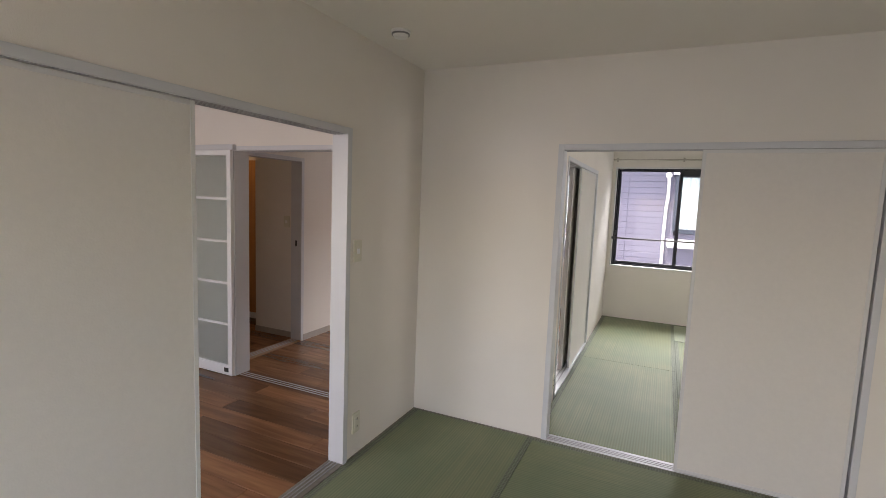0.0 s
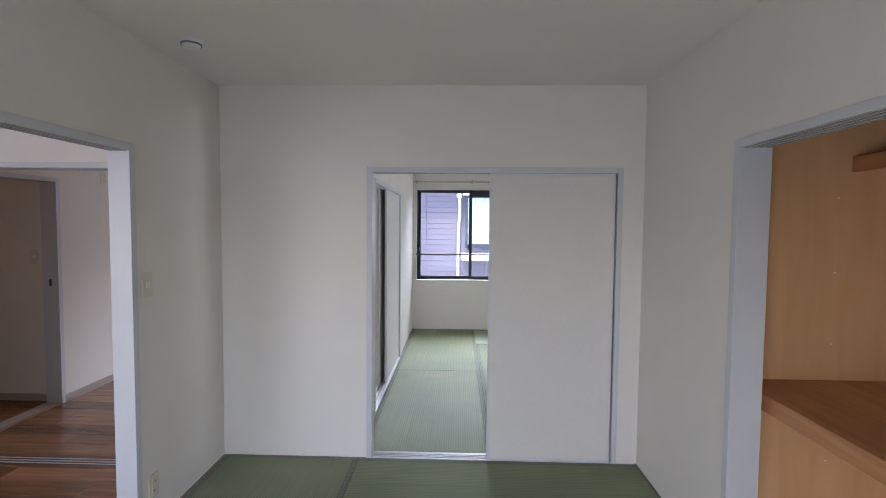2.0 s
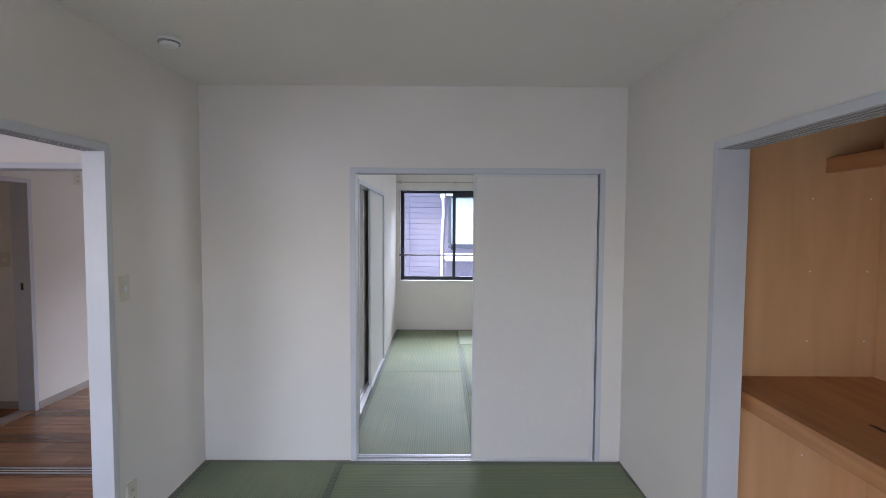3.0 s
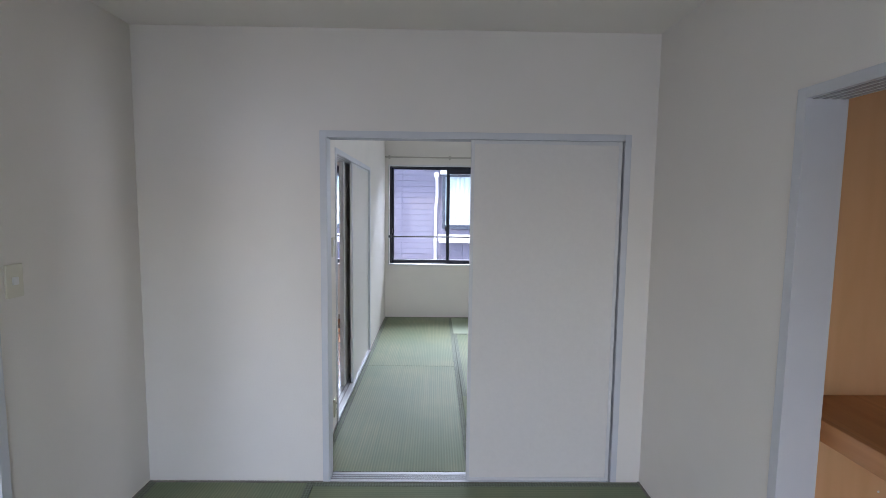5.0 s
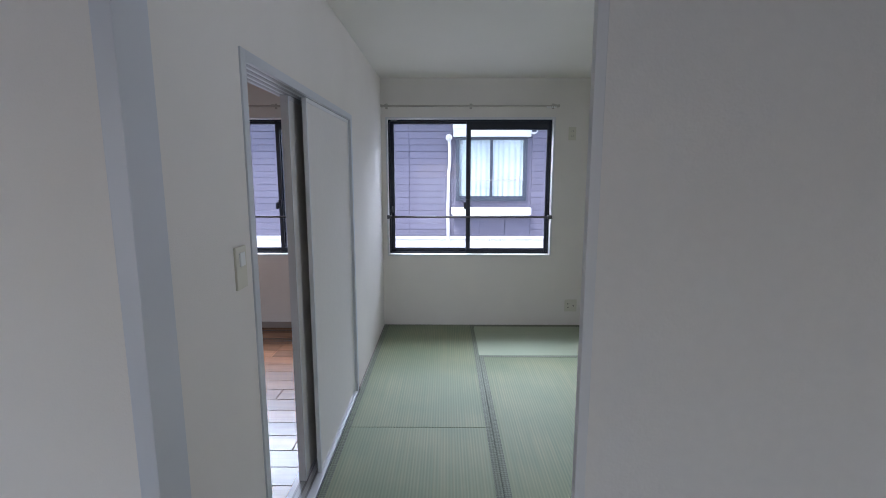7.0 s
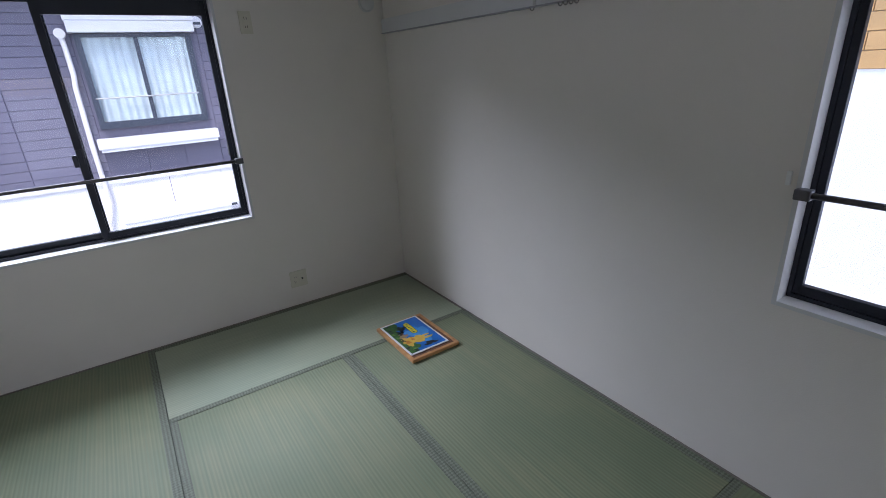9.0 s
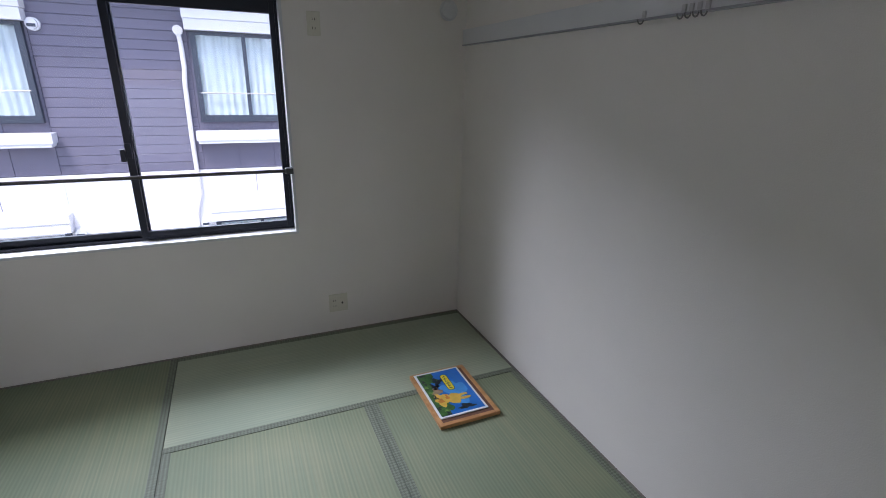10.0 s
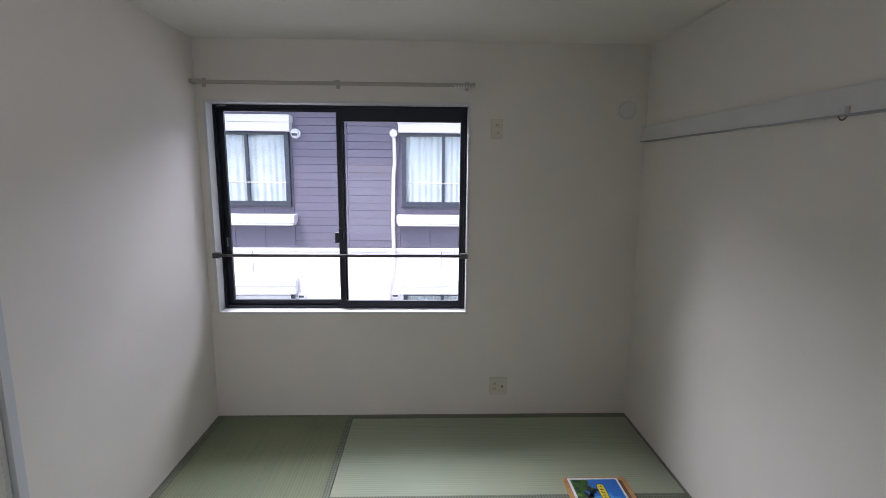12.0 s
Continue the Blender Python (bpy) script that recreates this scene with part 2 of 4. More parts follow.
def tube(bm, pts, r, n=8):
    for a, b in zip(pts, pts[1:]):
        rod(bm, a, b, r, n)
    for p in pts[1:-1]:
        bmesh.ops.create_uvsphere(bm, u_segments=n, v_segments=6, radius=r, matrix=Matrix.Translation(p))
    return bm


def wall(name, x0, x1, y0, y1, z0, z1, holes=(), mat=None, label="off-white wallpapered wall"):
    """An upright wall with thickness; holes (a0, a1, b0, b1) are cut along its longer plan side and z."""
    bm = bmesh.new()
    along_x = (x1 - x0) > (y1 - y0)
    a, b = (x0, x1) if along_x else (y0, y1)

    def piece(p, q, u, v):
        if q - p < 1e-4 or v - u < 1e-4:
            return
        if along_x:
            box(bm, p, q, y0, y1, u, v)
        else:
            box(bm, x0, x1, p, q, u, v)
    at = a
    for h0, h1, u, v in sorted(holes):
        piece(at, h0, z0, z1)
        piece(h0, h1, z0, u)
        piece(h0, h1, v, z1)
        at = h1
    piece(at, b, z0, z1)
    return tagged(part(name, bm, mat or M_PAPER), label, "wall", kind="structure")


# ---- large structure ----
H = 2.33
LOW = -0.03          # wood floor level
HEAD = 1.806         # underside of the door heads
F0, F1 = 4.61, 4.69  # wall between the two matted rooms
wall("wall_between_rooms", -0.90, 2.86, F0, F1, -0.1, H, [(0.150, 1.660, -0.1, HEAD)])
wall("wall_room_one_left", -0.88, -0.795, 1.0, F0, -0.1, H, [(2.05, 3.775, -0.1, HEAD)])
wall("wall_room_one_right", 1.815, 1.94, 1.0, F0, -0.1, H, [(2.05, 3.625, -0.1, HEAD)])
wall("wall_back", -4.40, 2.86, 0.88, 1.0, -0.1, H, [(-3.15, -1.65, 0.7, 1.9), (-0.40, 1.15, 0.02, 1.70)])
wall("wall_room_two_left", -0.07, 0.05, F1, 8.38, -0.1, H, [(5.335, 6.925, -0.1, HEAD)])
wall("wall_north", -2.72, 2.86, 8.38, 8.52, -0.1, H, [(-1.71, -0.145, 0.70, 1.975), (0.104, 1.650, 0.70, 1.975)])
wall("wall_room_two_right", 2.72, 2.86, F1, 8.38, -0.1, H, [(4.88, 5.80, 0.765, 1.74)])
wall("wall_kitchen_partition", -4.40, -0.88, 4.47, 4.60, -0.1, H, [(-2.39, -0.98, -0.1, HEAD)])
wall("wall_kitchen_west", -4.52, -4.40, 0.88, 5.92, -0.1, H)
wall("wall_west_room_left", -2.72, -2.60, 4.60, 8.38, -0.1, H, [(4.64, 5.475, -0.1, HEAD)])
wall("wall_hall_north", -3.27, -2.72, 5.52, 5.92, -0.1, H)
wall("wall_hall_end", -4.52, -2.72, 5.92, 6.04, -0.1, H)
wall("wall_closet_end", 1.94, 2.86, 3.90, F0, -0.1, H, label="bare wall behind the closet")
wall("wall_closet_back", 2.74, 2.86, 1.0, 3.90, -0.1, H)
wall("wall_living_south", -0.90, -0.07, F1, 4.80, -0.1, H)

tagged(part("ceiling", slab(-4.52, 2.86, 0.88, 8.52, H, H + 0.12), M_CEIL), "off-white papered flat ceiling", "ceiling", kind="structure")
tagged(part("floor_base", slab(-4.52, 2.86, 0.88, 8.52, -0.2, -0.1), M_SUBFLOOR), "dark floor base under the mats and boards", "floor", kind="structure")

# ---- casings, heads, sills ----


def casing_y(name, x, side, y0, y1, top, depth0, depth1, sill, sill_mat=None):
    """Casing of an opening in a wall that runs along y; side is the way the room lies, depth0..depth1 the lining in x."""
    ob = thing(name, "grey-white laminate door casing with sliding tracks", "door frame", kind="structure")
    lo, hi = min(depth0, depth1), max(depth0, depth1)
    part("jamb", slab(lo, hi, y0 - 0.038, y0, -0.03, top + 0.034, 0.002), M_CASING, ob)
    part("jamb", slab(lo, hi, y1, y1 + 0.038, -0.03, top + 0.034, 0.002), M_CASING, ob)
    bm = slab(lo, hi, y0, y1, top, top + 0.034, 0.002)
    part("head", bm, M_CASING, ob)
    bm = bmesh.new()
    w = (hi - lo)
    for k in (0.14, 0.36, 0.58, 0.80):
        box(bm, lo + w * k, lo + w * (k + 0.10), y0 + 0.002, y1 - 0.002, top - 0.002, top + 0.004)
    part("head_track", bm, M_CASING_DARK, ob, "grey sliding track under the head")
    part("sill", slab(lo, hi, y0, y1, -0.04, sill, 0.002), sill_mat or M_CASING, ob)
    bm = bmesh.new()
    for k in (0.2, 0.42, 0.64):
        box(bm, lo + w * k, lo + w * (k + 0.07), y0 + 0.003, y1 - 0.003, sill - 0.002, sill + 0.0025)
    part("sill_track", bm, M_CASING_DARK, ob, "grey sliding track in the sill")
    return ob


def casing_x(name, x0, x1, y0, y1, top, sill, sill_mat=None):
    ob = thing(name, "grey-white laminate door casing with sliding tracks", "door frame", kind="structure")
    part("jamb", slab(x0 - 0.034, x0, y0, y1, -0.03, top + 0.034, 0.002), M_CASING, ob)
    part("jamb", slab(x1, x1 + 0.032, y0, y1, -0.03, top + 0.034, 0.002), M_CASING, ob)
    part("head", slab(x0, x1, y0, y1, top, top + 0.034, 0.002), M_CASING, ob)
    w = y1 - y0
    bm = bmesh.new()
    for k in (0.12, 0.46, 0.80):
        box(bm, x0 + 0.002, x1 - 0.002, y0 + w * k, y0 + w * (k + 0.08), top - 0.002, top + 0.004)
    part("head_track", bm, M_CASING_DARK, ob, "grey sliding track under the head")
    part("sill", slab(x0, x1, y0, y1, -0.04, sill, 0.002), sill_mat or M_CASING, ob)
    bm = bmesh.new()
    for k in (0.22, 0.42, 0.62):
        box(bm, x0 + 0.003, x1 - 0.003, y0 + w * k, y0 + w * (k + 0.06), sill - 0.002, sill + 0.0025)
    part("sill_track", bm, M_CASING_DARK, ob, "grey sliding track in the sill")
    return ob


casing_x("door_frame_between_rooms", 0.155, 1.655, F0 - 0.008, F1 + 0.006, HEAD - 0.003, 0.004)
casing_y("door_frame_kitchen", -0.795, 1, 2.055, 3.770, HEAD - 0.003, -0.887, -0.787, 0.002, M_EDGING)
casing_y("door_frame_closet", 1.815, -1, 2.055, 3.620, HEAD - 0.003, 1.807, 1.937, 0.004)
casing_y("door_frame_room_two", 0.05, 1, 5.340, 6.920, HEAD - 0.003, -0.078, 0.056, 0.003)
casing_x("door_frame_partition", -2.385, -0.985, 4.462, 4.608, HEAD - 0.003, LOW + 0.002, M_FLOOR)
casing_y("door_frame_hall", -2.6, 1, 4.645, 5.470, HEAD - 0.003, -2.728, -2.592, LOW + 0.006, M_BW_SILL)

# hanging rail of the glazed door along the kitchen side of the partition
tagged(part("door_rail_trim", slab(-3.35, -2.36, 4.425, 4.462, HEAD + 0.0, HEAD + 0.042, 0.003), M_CASING), "grey-white rail above the glazed sliding door", "trim", kind="structure")


def fusuma(name, w, h, at, turn, label, group, t=0.020, pull=False):
    """Papered sliding panel; local x along its width, local y its thickness."""
    ob = thing(name, label, "sliding door", at, turn, group)
    e = 0.018
    part("panel", slab(e, w - e, -t / 2 + 0.0025, t / 2 - 0.0025, e, h - e), M_FUSUMA, ob)
    for x0 in (0, w - e):
        part("stile", slab(x0, x0 + e, -t / 2, t / 2, 0, h, 0.0015), M_FUSUMA_EDGE, ob, "pale grey edge strip")
    for z0 in (0, h - e):
        part("rail", slab(e, w - e, -t / 2, t / 2, z0, z0 + e, 0.0015), M_FUSUMA_EDGE, ob, "pale grey edge strip")
    return ob


DH = HEAD - 0.005
fusuma("sliding_panel", 0.766, DH - 0.004, (0.880, 4.622, 0.004), 0, "cream papered sliding panel half closing the doorway", "sliding panels between the rooms")
fusuma("sliding_panel", 0.756, DH - 0.004, (0.897, 4.656, 0.004), 0, "cream papered sliding panel behind its twin", "sliding panels between the rooms")
fusuma("sliding_panel", 0.84, DH - 0.004, (-0.822, 2.062, 0.004), 90, "cream papered sliding panel before the kitchen", "sliding panels before the kitchen")
fusuma("sliding_panel", 0.84, DH - 0.004, (-0.858, 2.062, 0.004), 90, "cream papered sliding panel behind its twin", "sliding panels before the kitchen")
fusuma("sliding_panel", 0.905, DH - 0.006, (0.030, 6.010, 0.005), 90, "smooth cream sliding door at the wooden-floored room", "sliding doors of the wooden-floored room")
fusuma("sliding_panel", 0.86, DH - 0.006, (-0.035, 5.945, 0.005), 90, "smooth cream sliding door behind its twin", "sliding doors of the wooden-floored room", 0.034)


# ---- windows ----
def window(name, w, h, at, turn, label, lock=True, swap=False, near=0.0):
    """Two-sash sliding window; local x along its width, local y outward from the room's wall face, z up from the sill."""
    ob = thing(name, label, "window", at, turn, kind="structure")
    c = 0.011
    bm = bmesh.new()
    box(bm, -c, 0.004, -0.008, 0.095 - near, -c, h + c, 0.001)
    box(bm, w - 0.004, w + c, -0.008, 0.095 - near, -c, h + c, 0.001)
    box(bm, 0.004, w - 0.004, -0.008, 0.095 - near, -c, 0.004, 0.001)
    box(bm, 0.004, w - 0.004, -0.008, 0.095 - near, h - 0.004, h + c, 0.001)
    part("window_lining", bm, M_RAIL, ob, "grey-white window lining")
    bm = bmesh.new()
    f, y0, y1 = 0.018, 0.078 - near, 0.138
    box(bm, 0.004, f, y0, y1, 0.004, h - 0.004)
    box(bm, w - f, w - 0.004, y0, y1, 0.004, h - 0.004)
    box(bm, f, w - f, y0, y1, 0.004, f)
    box(bm, f, w - f, y0, y1, h - f, h - 0.004)
    part("window_frame", bm, M_BLACK, ob, "black aluminium frame")
    half = w / 2
    rows = ((f, half + 0.012, 0.110, 0.022), (half - 0.032, w - f, 0.082, 0.078))
    if swap:
        rows = ((f - 0.012, half + 0.026, 0.0835, 0.03), (half - 0.012, w - f, 0.110, 0.03))
    for x0, x1, ys, top in [(a, b, c_ - near, d) for a, b, c_, d in rows]:
        s = part("sash", box(box(box(box(bmesh.new(), x0, x0 + 0.035, ys, ys + 0.024, f, h - f, 0.002), x1 - 0.026, x1, ys, ys + 0.024, f, h - f, 0.002),
                 x0 + 0.026, x1 - 0.026, ys, ys + 0.024, f, f + 0.034, 0.002), x0 + 0.026, x1 - 0.026, ys, ys + 0.024, h - f - top, h - f, 0.002), M_BLACK, ob, "black aluminium sliding sash")
        p = part("pane", slab(x0 + 0.024, x1 - 0.024, ys + 0.010, ys + 0.015, f + 0.030, h - f - top + 0.002), M_GLASS, s, "clear glass pane")
        p.visible_shadow = False
    if lock:
        part("maker_label", slab(0.03, 0.085, y0 - 0.001, y0 + 0.001, h - f + 0.002, h - 0.007), M_GREYPL, ob, "small grey label")
        bm = slab(half - 0.030, half - 0.002, 0.060, 0.083, 0.450, 0.525, 0.003)
        box(bm, half - 0.052, half - 0.028, 0.050, 0.066, 0.435, 0.500, 0.003)
        part("latch", bm, M_BLACK, ob, "black crescent latch")
        part("finger_grip", slab(0.030, 0.038, 0.098, 0.111, 0.40, 0.46, 0.002), M_GREYPL, ob)
        part("finger_grip", slab(w - 0.052, w - 0.044, 0.070, 0.083, 0.40, 0.46, 0.002), M_GREYPL, ob)
    return ob


M_BAR = material("dark_bar_metal", (0.13, 0.12, 0.12), 0.38, 0.6, 0.06, 30, 0.05, 300)
M_BRACKET = material("dark_bracket_plastic", (0.085, 0.085, 0.09), 0.5, 0, 0.04, 10, 0.02, 300)


def guard_bar(w, at, turn):
    ob = thing("window_guard_bar", "dark grey metal safety bar across the window", "guard bar", at, turn, "window guard bars")
    part("bar", rod(bmesh.new(), (0.02, 0, 0), (w - 0.02, 0, 0), 0.0095, 16), M_BAR, ob, "dark metal tube", True)
    for x in (0, w - 0.045):
        bm = slab(x, x + 0.045, -0.017, 0.020, -0.017, 0.017, 0.006)
        part("bracket", bm, M_BRACKET, ob, "dark plastic end bracket")
    return ob


window("window_1", 1.546, 1.275, (0.104, 8.38, 0.70), 0, "black aluminium sliding window with clear glass, closed")
window("window_2", 1.546, 1.275, (-1.700, 8.38, 0.70), 0, "black aluminium sliding window of the wooden-floored room")
window("window_3", 0.92, 0.975, (2.72, 5.80, 0.765), -90, "black aluminium sliding window in the side wall", lock=False, swap=True, near=0.02)
guard_bar(1.556, (0.098, 8.358, 1.066), 0)
guard_bar(1.556, (-1.705, 8.358, 1.066), 0)
guard_bar(0.93, (2.698, 5.805, 1.135), -90)


def curtain_rod(x0, x1, y, z):
    ob = thing("curtain_rail", "cream double curtain rail above the window", "curtain rail", (x0, y, z), 0, "curtain rails")
    L = x1 - x0
    for dy, dz in ((-0.045, 0.0), (-0.085, 0.0)):
        part("rail", slab(0, L, dy - 0.006, dy + 0.006, -0.007, 0.007, 0.002), M_CURT, ob)
    for x in (0.03, L / 2, L - 0.05):
        bm = slab(x, x + 0.022, -0.092, 0, 0.007, 0.012, 0.001)
        box(bm, x, x + 0.022, -0.006, 0, -0.02, 0.03, 0.001)
        part("bracket", bm, M_CURT, ob)
    for x in (0, L - 0.014):
        part("end_cap", slab(x - 0.004, x + 0.018, -0.095, -0.036, -0.010, 0.010, 0.003), M_CURT, ob)
    for i in range(6):
        x = L - 0.03 - i * 0.016
        bm = slab(x - 0.004, x + 0.004, -0.090, -0.080, -0.020, -0.006, 0.001)
        part("runner", bm, M_WHITE, ob, "white plastic glider")
    return ob


curtain_rod(0.065, 1.672, 8.38, 2.075)
curtain_rod(-1.73, -0.11, 8.38, 2.075)


# ---- tatami mats ----
def mat(x0, x1, y0, y1, pale=False):
    """One mat; local x runs along its long side, cloth borders on the long sides; pale paints window sheen into the
    rush.
    """
    along_y = (y1 - y0) > (x1 - x0)
    L, W = max(x1 - x0, y1 - y0) - 0.003, min(x1 - x0, y1 - y0) - 0.003
    ob = thing("tatami_mat", "green woven rush mat with cloth borders, window sheen painted into its colour" if pale else "green woven rush mat with grey-green cloth borders", "tatami mat", ((x0 + x1) / 2, (y0 + y1) / 2, -0.1), 90 if along_y else 0, "tatami mats on the floor")
    part("mat_surface", slab(-L / 2, L / 2, -W / 2, W / 2, 0, 0.1, 0.003), M_TATAMI_SHEEN if pale else M_TATAMI, ob)
    for s in (-1, 1):
        a, b = sorted((s * (W / 2 + 0.0005), s * (W / 2 - 0.035)))
        part("cloth_border", slab(-L / 2 - 0.0005, L / 2 + 0.0005, a, b, 0.06, 0.1012, 0.0008), M_HERI, ob, "grey-green woven cloth border")
    return ob


R1 = (-0.783, 1.803)
for m in ((R1[0], 0.075, 2.86, 4.598), (0.075, R1[1], 3.74, 4.598), (R1[0], 0.075, 1.012, 2.86),
          (0.075, R1[1], 2.85, 3.74), (0.075, R1[1], 1.93, 2.85), (0.075, R1[1], 1.012, 1.93)):
    mat(*m)
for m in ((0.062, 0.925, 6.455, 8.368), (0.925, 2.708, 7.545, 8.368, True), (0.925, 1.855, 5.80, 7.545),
          (1.855, 2.708, 5.80, 7.545), (0.062, 0.925, 4.705, 6.455), (0.925, 2.708, 4.705, 5.80)):
    mat(*m)


def edging(name, x0, x1, y0, y1):
    tagged(part(name, slab(x0, x1, y0, y1, -0.1, 0.003, 0.001), M_EDGING), "dark wooden edging strip between mats and wall", "edging", kind="structure")


edging("trim_room_one_left", -0.7945, -0.784, 3.803, 4.609)
edging("trim_room_one_far_a", -0.784, 0.12, 4.599, 4.6095)
edging("trim_room_one_far_b", 0.12, 1.804, 4.599, 4.6015)
edging("trim_room_one_right", 1.804, 1.8145, 3.655, 4.609)
edging("trim_room_two_far", 0.061, 2.709, 8.369, 8.3795)
edging("trim_room_two_right", 2.709, 2.7195, 4.70, 8.3795)
edging("trim_room_two_left", 0.0505, 0.061, 6.955, 8.3795)


# ---- switches, sockets, small fixtures ----
def plate(name, label, at, turn, w, h, kind_):
    """Wall plate; local y points out of the wall towards -y."""
    ob = thing(name, label, "switch" if kind_ == "switch" else "socket", at, turn, "wall plates")
    part("cover_plate", slab(-w / 2, w / 2, -0.008, 0, -h / 2, h / 2, 0.003), M_PLATE, ob)
    if kind_ == "switch":
        part("rocker", slab(-0.012, 0.012, -0.0125, -0.007, -0.014, 0.014, 0.002), M_WHITE, ob, "white rocker")
    elif kind_ == "big_switch":
        part("rocker", slab(-0.016, 0.016, -0.013, -0.007, 0.005, 0.045, 0.002), M_WHITE, ob, "white rocker")
    elif kind_ == "double":
        for dx in (-0.024, 0.024):
            part("insert", slab(dx - 0.016, dx + 0.016, -0.0105, -0.007, -0.036, 0.036, 0.0015), M_PLATE, ob)
        for z in (-0.018, 0.018):
            for dx in (-0.031, -0.018):
                part("slot", slab(dx - 0.0014, dx + 0.0014, -0.0115, -0.009, z - 0.006, z + 0.006), M_PLATE_DARK, ob, "black slot")
        part("aerial_jack", rod(bmesh.new(), (0.024, -0.017, 0), (0.024, -0.009, 0), 0.006, 12), M_PLATE_DARK, ob, "dark aerial jack")
    else:
        part("insert", slab(-0.016, 0.016, -0.0105, -0.007, -0.042, 0.042, 0.0015), M_PLATE, ob)
        for z in (-0.022, 0.022):
            for dx in (-0.0065, 0.0065):
                part("slot", slab(dx - 0.0014, dx + 0.0014, -0.0115, -0.009, z - 0.006, z + 0.006), M_PLATE_DARK, ob, "black slot")
    return ob


plate("light_switch", "beige light switch plate beside the kitchen doorway", (-0.795, 3.878, 1.186), 90, 0.070, 0.120, "switch")
plate("wall_socket", "beige wall socket low on the wall by the doorway", (-0.795, 3.892, 0.195), 90, 0.070, 0.120, "socket")
plate("light_switch", "beige plate with white rocker beside the sliding doors", (0.05, 5.215, 1.200), 90, 0.070, 0.125, "big_switch")
plate("wall_socket", "beige wall socket low beside the sliding doors", (0.05, 5.235, 0.140), 90, 0.070, 0.120, "socket")
plate("wall_socket", "beige double socket with aerial jack under the window", (1.870, 8.38, 0.200), 0, 0.118, 0.120, "double")
plate("wall_socket", "beige high socket for an air conditioner", (1.819, 8.38, 1.836), 0, 0.070, 0.120, "socket")
plate("wall_socket", "beige high socket on the wall of the wooden-floored room", (-2.60, 6.00, 1.885), 90, 0.070, 0.120, "socket")
plate("light_switch", "beige switch plate on the shaded hall wall", (-2.83, 5.52, 1.19), 0, 0.075, 0.120, "switch")

ob = thing("wall_vent_cap", "round off-white cap over an air hole high on the wall", "vent cap", (2.600, 8.38, 1.955))
bm = rod(bmesh.new(), (0, -0.008, 0), (0, 0, 0), 0.056, 32)
part("rim", bm, M_RAIL, ob)
part("cap", rod(bmesh.new(), (0, -0.006, 0), (0, -0.015, 0), 0.050, 32, 0.045), M_RAIL, ob)

ob = thing("smoke_detector", "small round white smoke detector on the ceiling", "smoke detector", (-0.565, 3.895, H))
part("base", rod(bmesh.new(), (0, 0, -0.012), (0, 0, 0), 0.050, 32), M_WHITE, ob)
part("dome", rod(bmesh.new(), (0, 0, -0.012), (0, 0, -0.034), 0.044, 32, 0.034), M_WHITE, ob)
part("vent_slot", rod(bmesh.new(), (0, 0, -0.0215), (0, 0, -0.0150), 0.0462, 32), M_GREYPL, ob, "grey slot round the dome")

# picture rail with hooks
tagged(part("picture_rail_trim", slab(2.700, 2.7195, 5.92, 8.3795, 1.775, 1.858, 0.002), M_RAIL), "pale grey picture rail along the wall", "trim", kind="structure")


# Slot shadow under the rail, modelled as a thin dark strip.
tagged(part("picture_rail_shadow_trim", slab(2.694, 2.7195, 5.92, 8.3795, 1.768, 1.7745, 0.001), M_CASING_DARK), "thin grey strip standing in for the slot shadow under the picture rail", "trim", kind="structure")


def hook(y):
    ob = thing("picture_hook", "small bent steel hook on the picture rail", "hook", (2.700, y, 1.775), 0, "hooks on the picture rail")
    pts = [Vector((-0.004, 0, 0.02)), Vector((-0.004, 0, -0.004))]
    for i in range(9):
        a = radians(180 + i * 22)
        pts.append(Vector((-0.017 - 0.013 * math.cos(a), 0, -0.005 + 0.015 * math.sin(a))))
    part("wire", tube(bmesh.new(), pts, 0.0024, 8), M_HOOK, ob, "", True)
    part("clip", slab(-0.007, 0.0, -0.007, 0.007, -0.002, 0.022, 0.001), M_STEEL, ob)


for y in (6.930, 6.766, 6.738, 6.709, 6.680):
    hook(y)

ob = thing("window_stop", "small clear plastic stop on the wall by the side window", "stop", (2.72, 5.835, 1.175))
part("block", slab(-0.012, 0, -0.007, 0.007, -0.022, 0.022, 0.003), M_WHITE, ob)

# ---- closet ----
tagged(part("closet_lining_end", slab(1.941, 2.739, 3.888, 3.899, -0.03, H), M_PLY), "bare orange-brown plywood closet lining", "closet lining", kind="structure")
tagged(part("closet_lining_back", slab(2.728, 2.739, 1.012, 3.887, -0.03, H), M_PLY), "bare orange-brown plywood closet lining", "closet lining", kind="structure")
tagged(part("closet_lining_near", slab(1.942, 2.727, 1.001, 1.012, -0.03, H), M_PLY), "bare orange-brown plywood closet lining", "closet lining", kind="structure")
tagged(part("closet_lining_front", slab(1.9405, 1.950, 3.66, 3.887, -0.03, H), M_PLY), "bare orange-brown plywood closet lining", "closet lining", kind="structure")
tagged(part("closet_floor", slab(1.942, 2.727, 1.013, 3.887, -0.1, 0.0), M_PLY), "bare plywood closet floor", "floor", kind="structure")
ob = thing("closet_shelf", "worn orange-brown wooden middle shelf in the closet", "shelf", (0, 0, 0))
part("board", slab(1.985, 2.726, 1.014, 3.886, 0.765, 0.782, 0.002), M_SHELF, ob)
part("front_rail", slab(1.972, 2.000, 1.014, 3.886, 0.715, 0.787, 0.005), M_SHELF, ob)
M_WORN = material("worn_wood_mark", (0.10, 0.045, 0.02), 0.7, 0, 0.2, 40, 0.1)
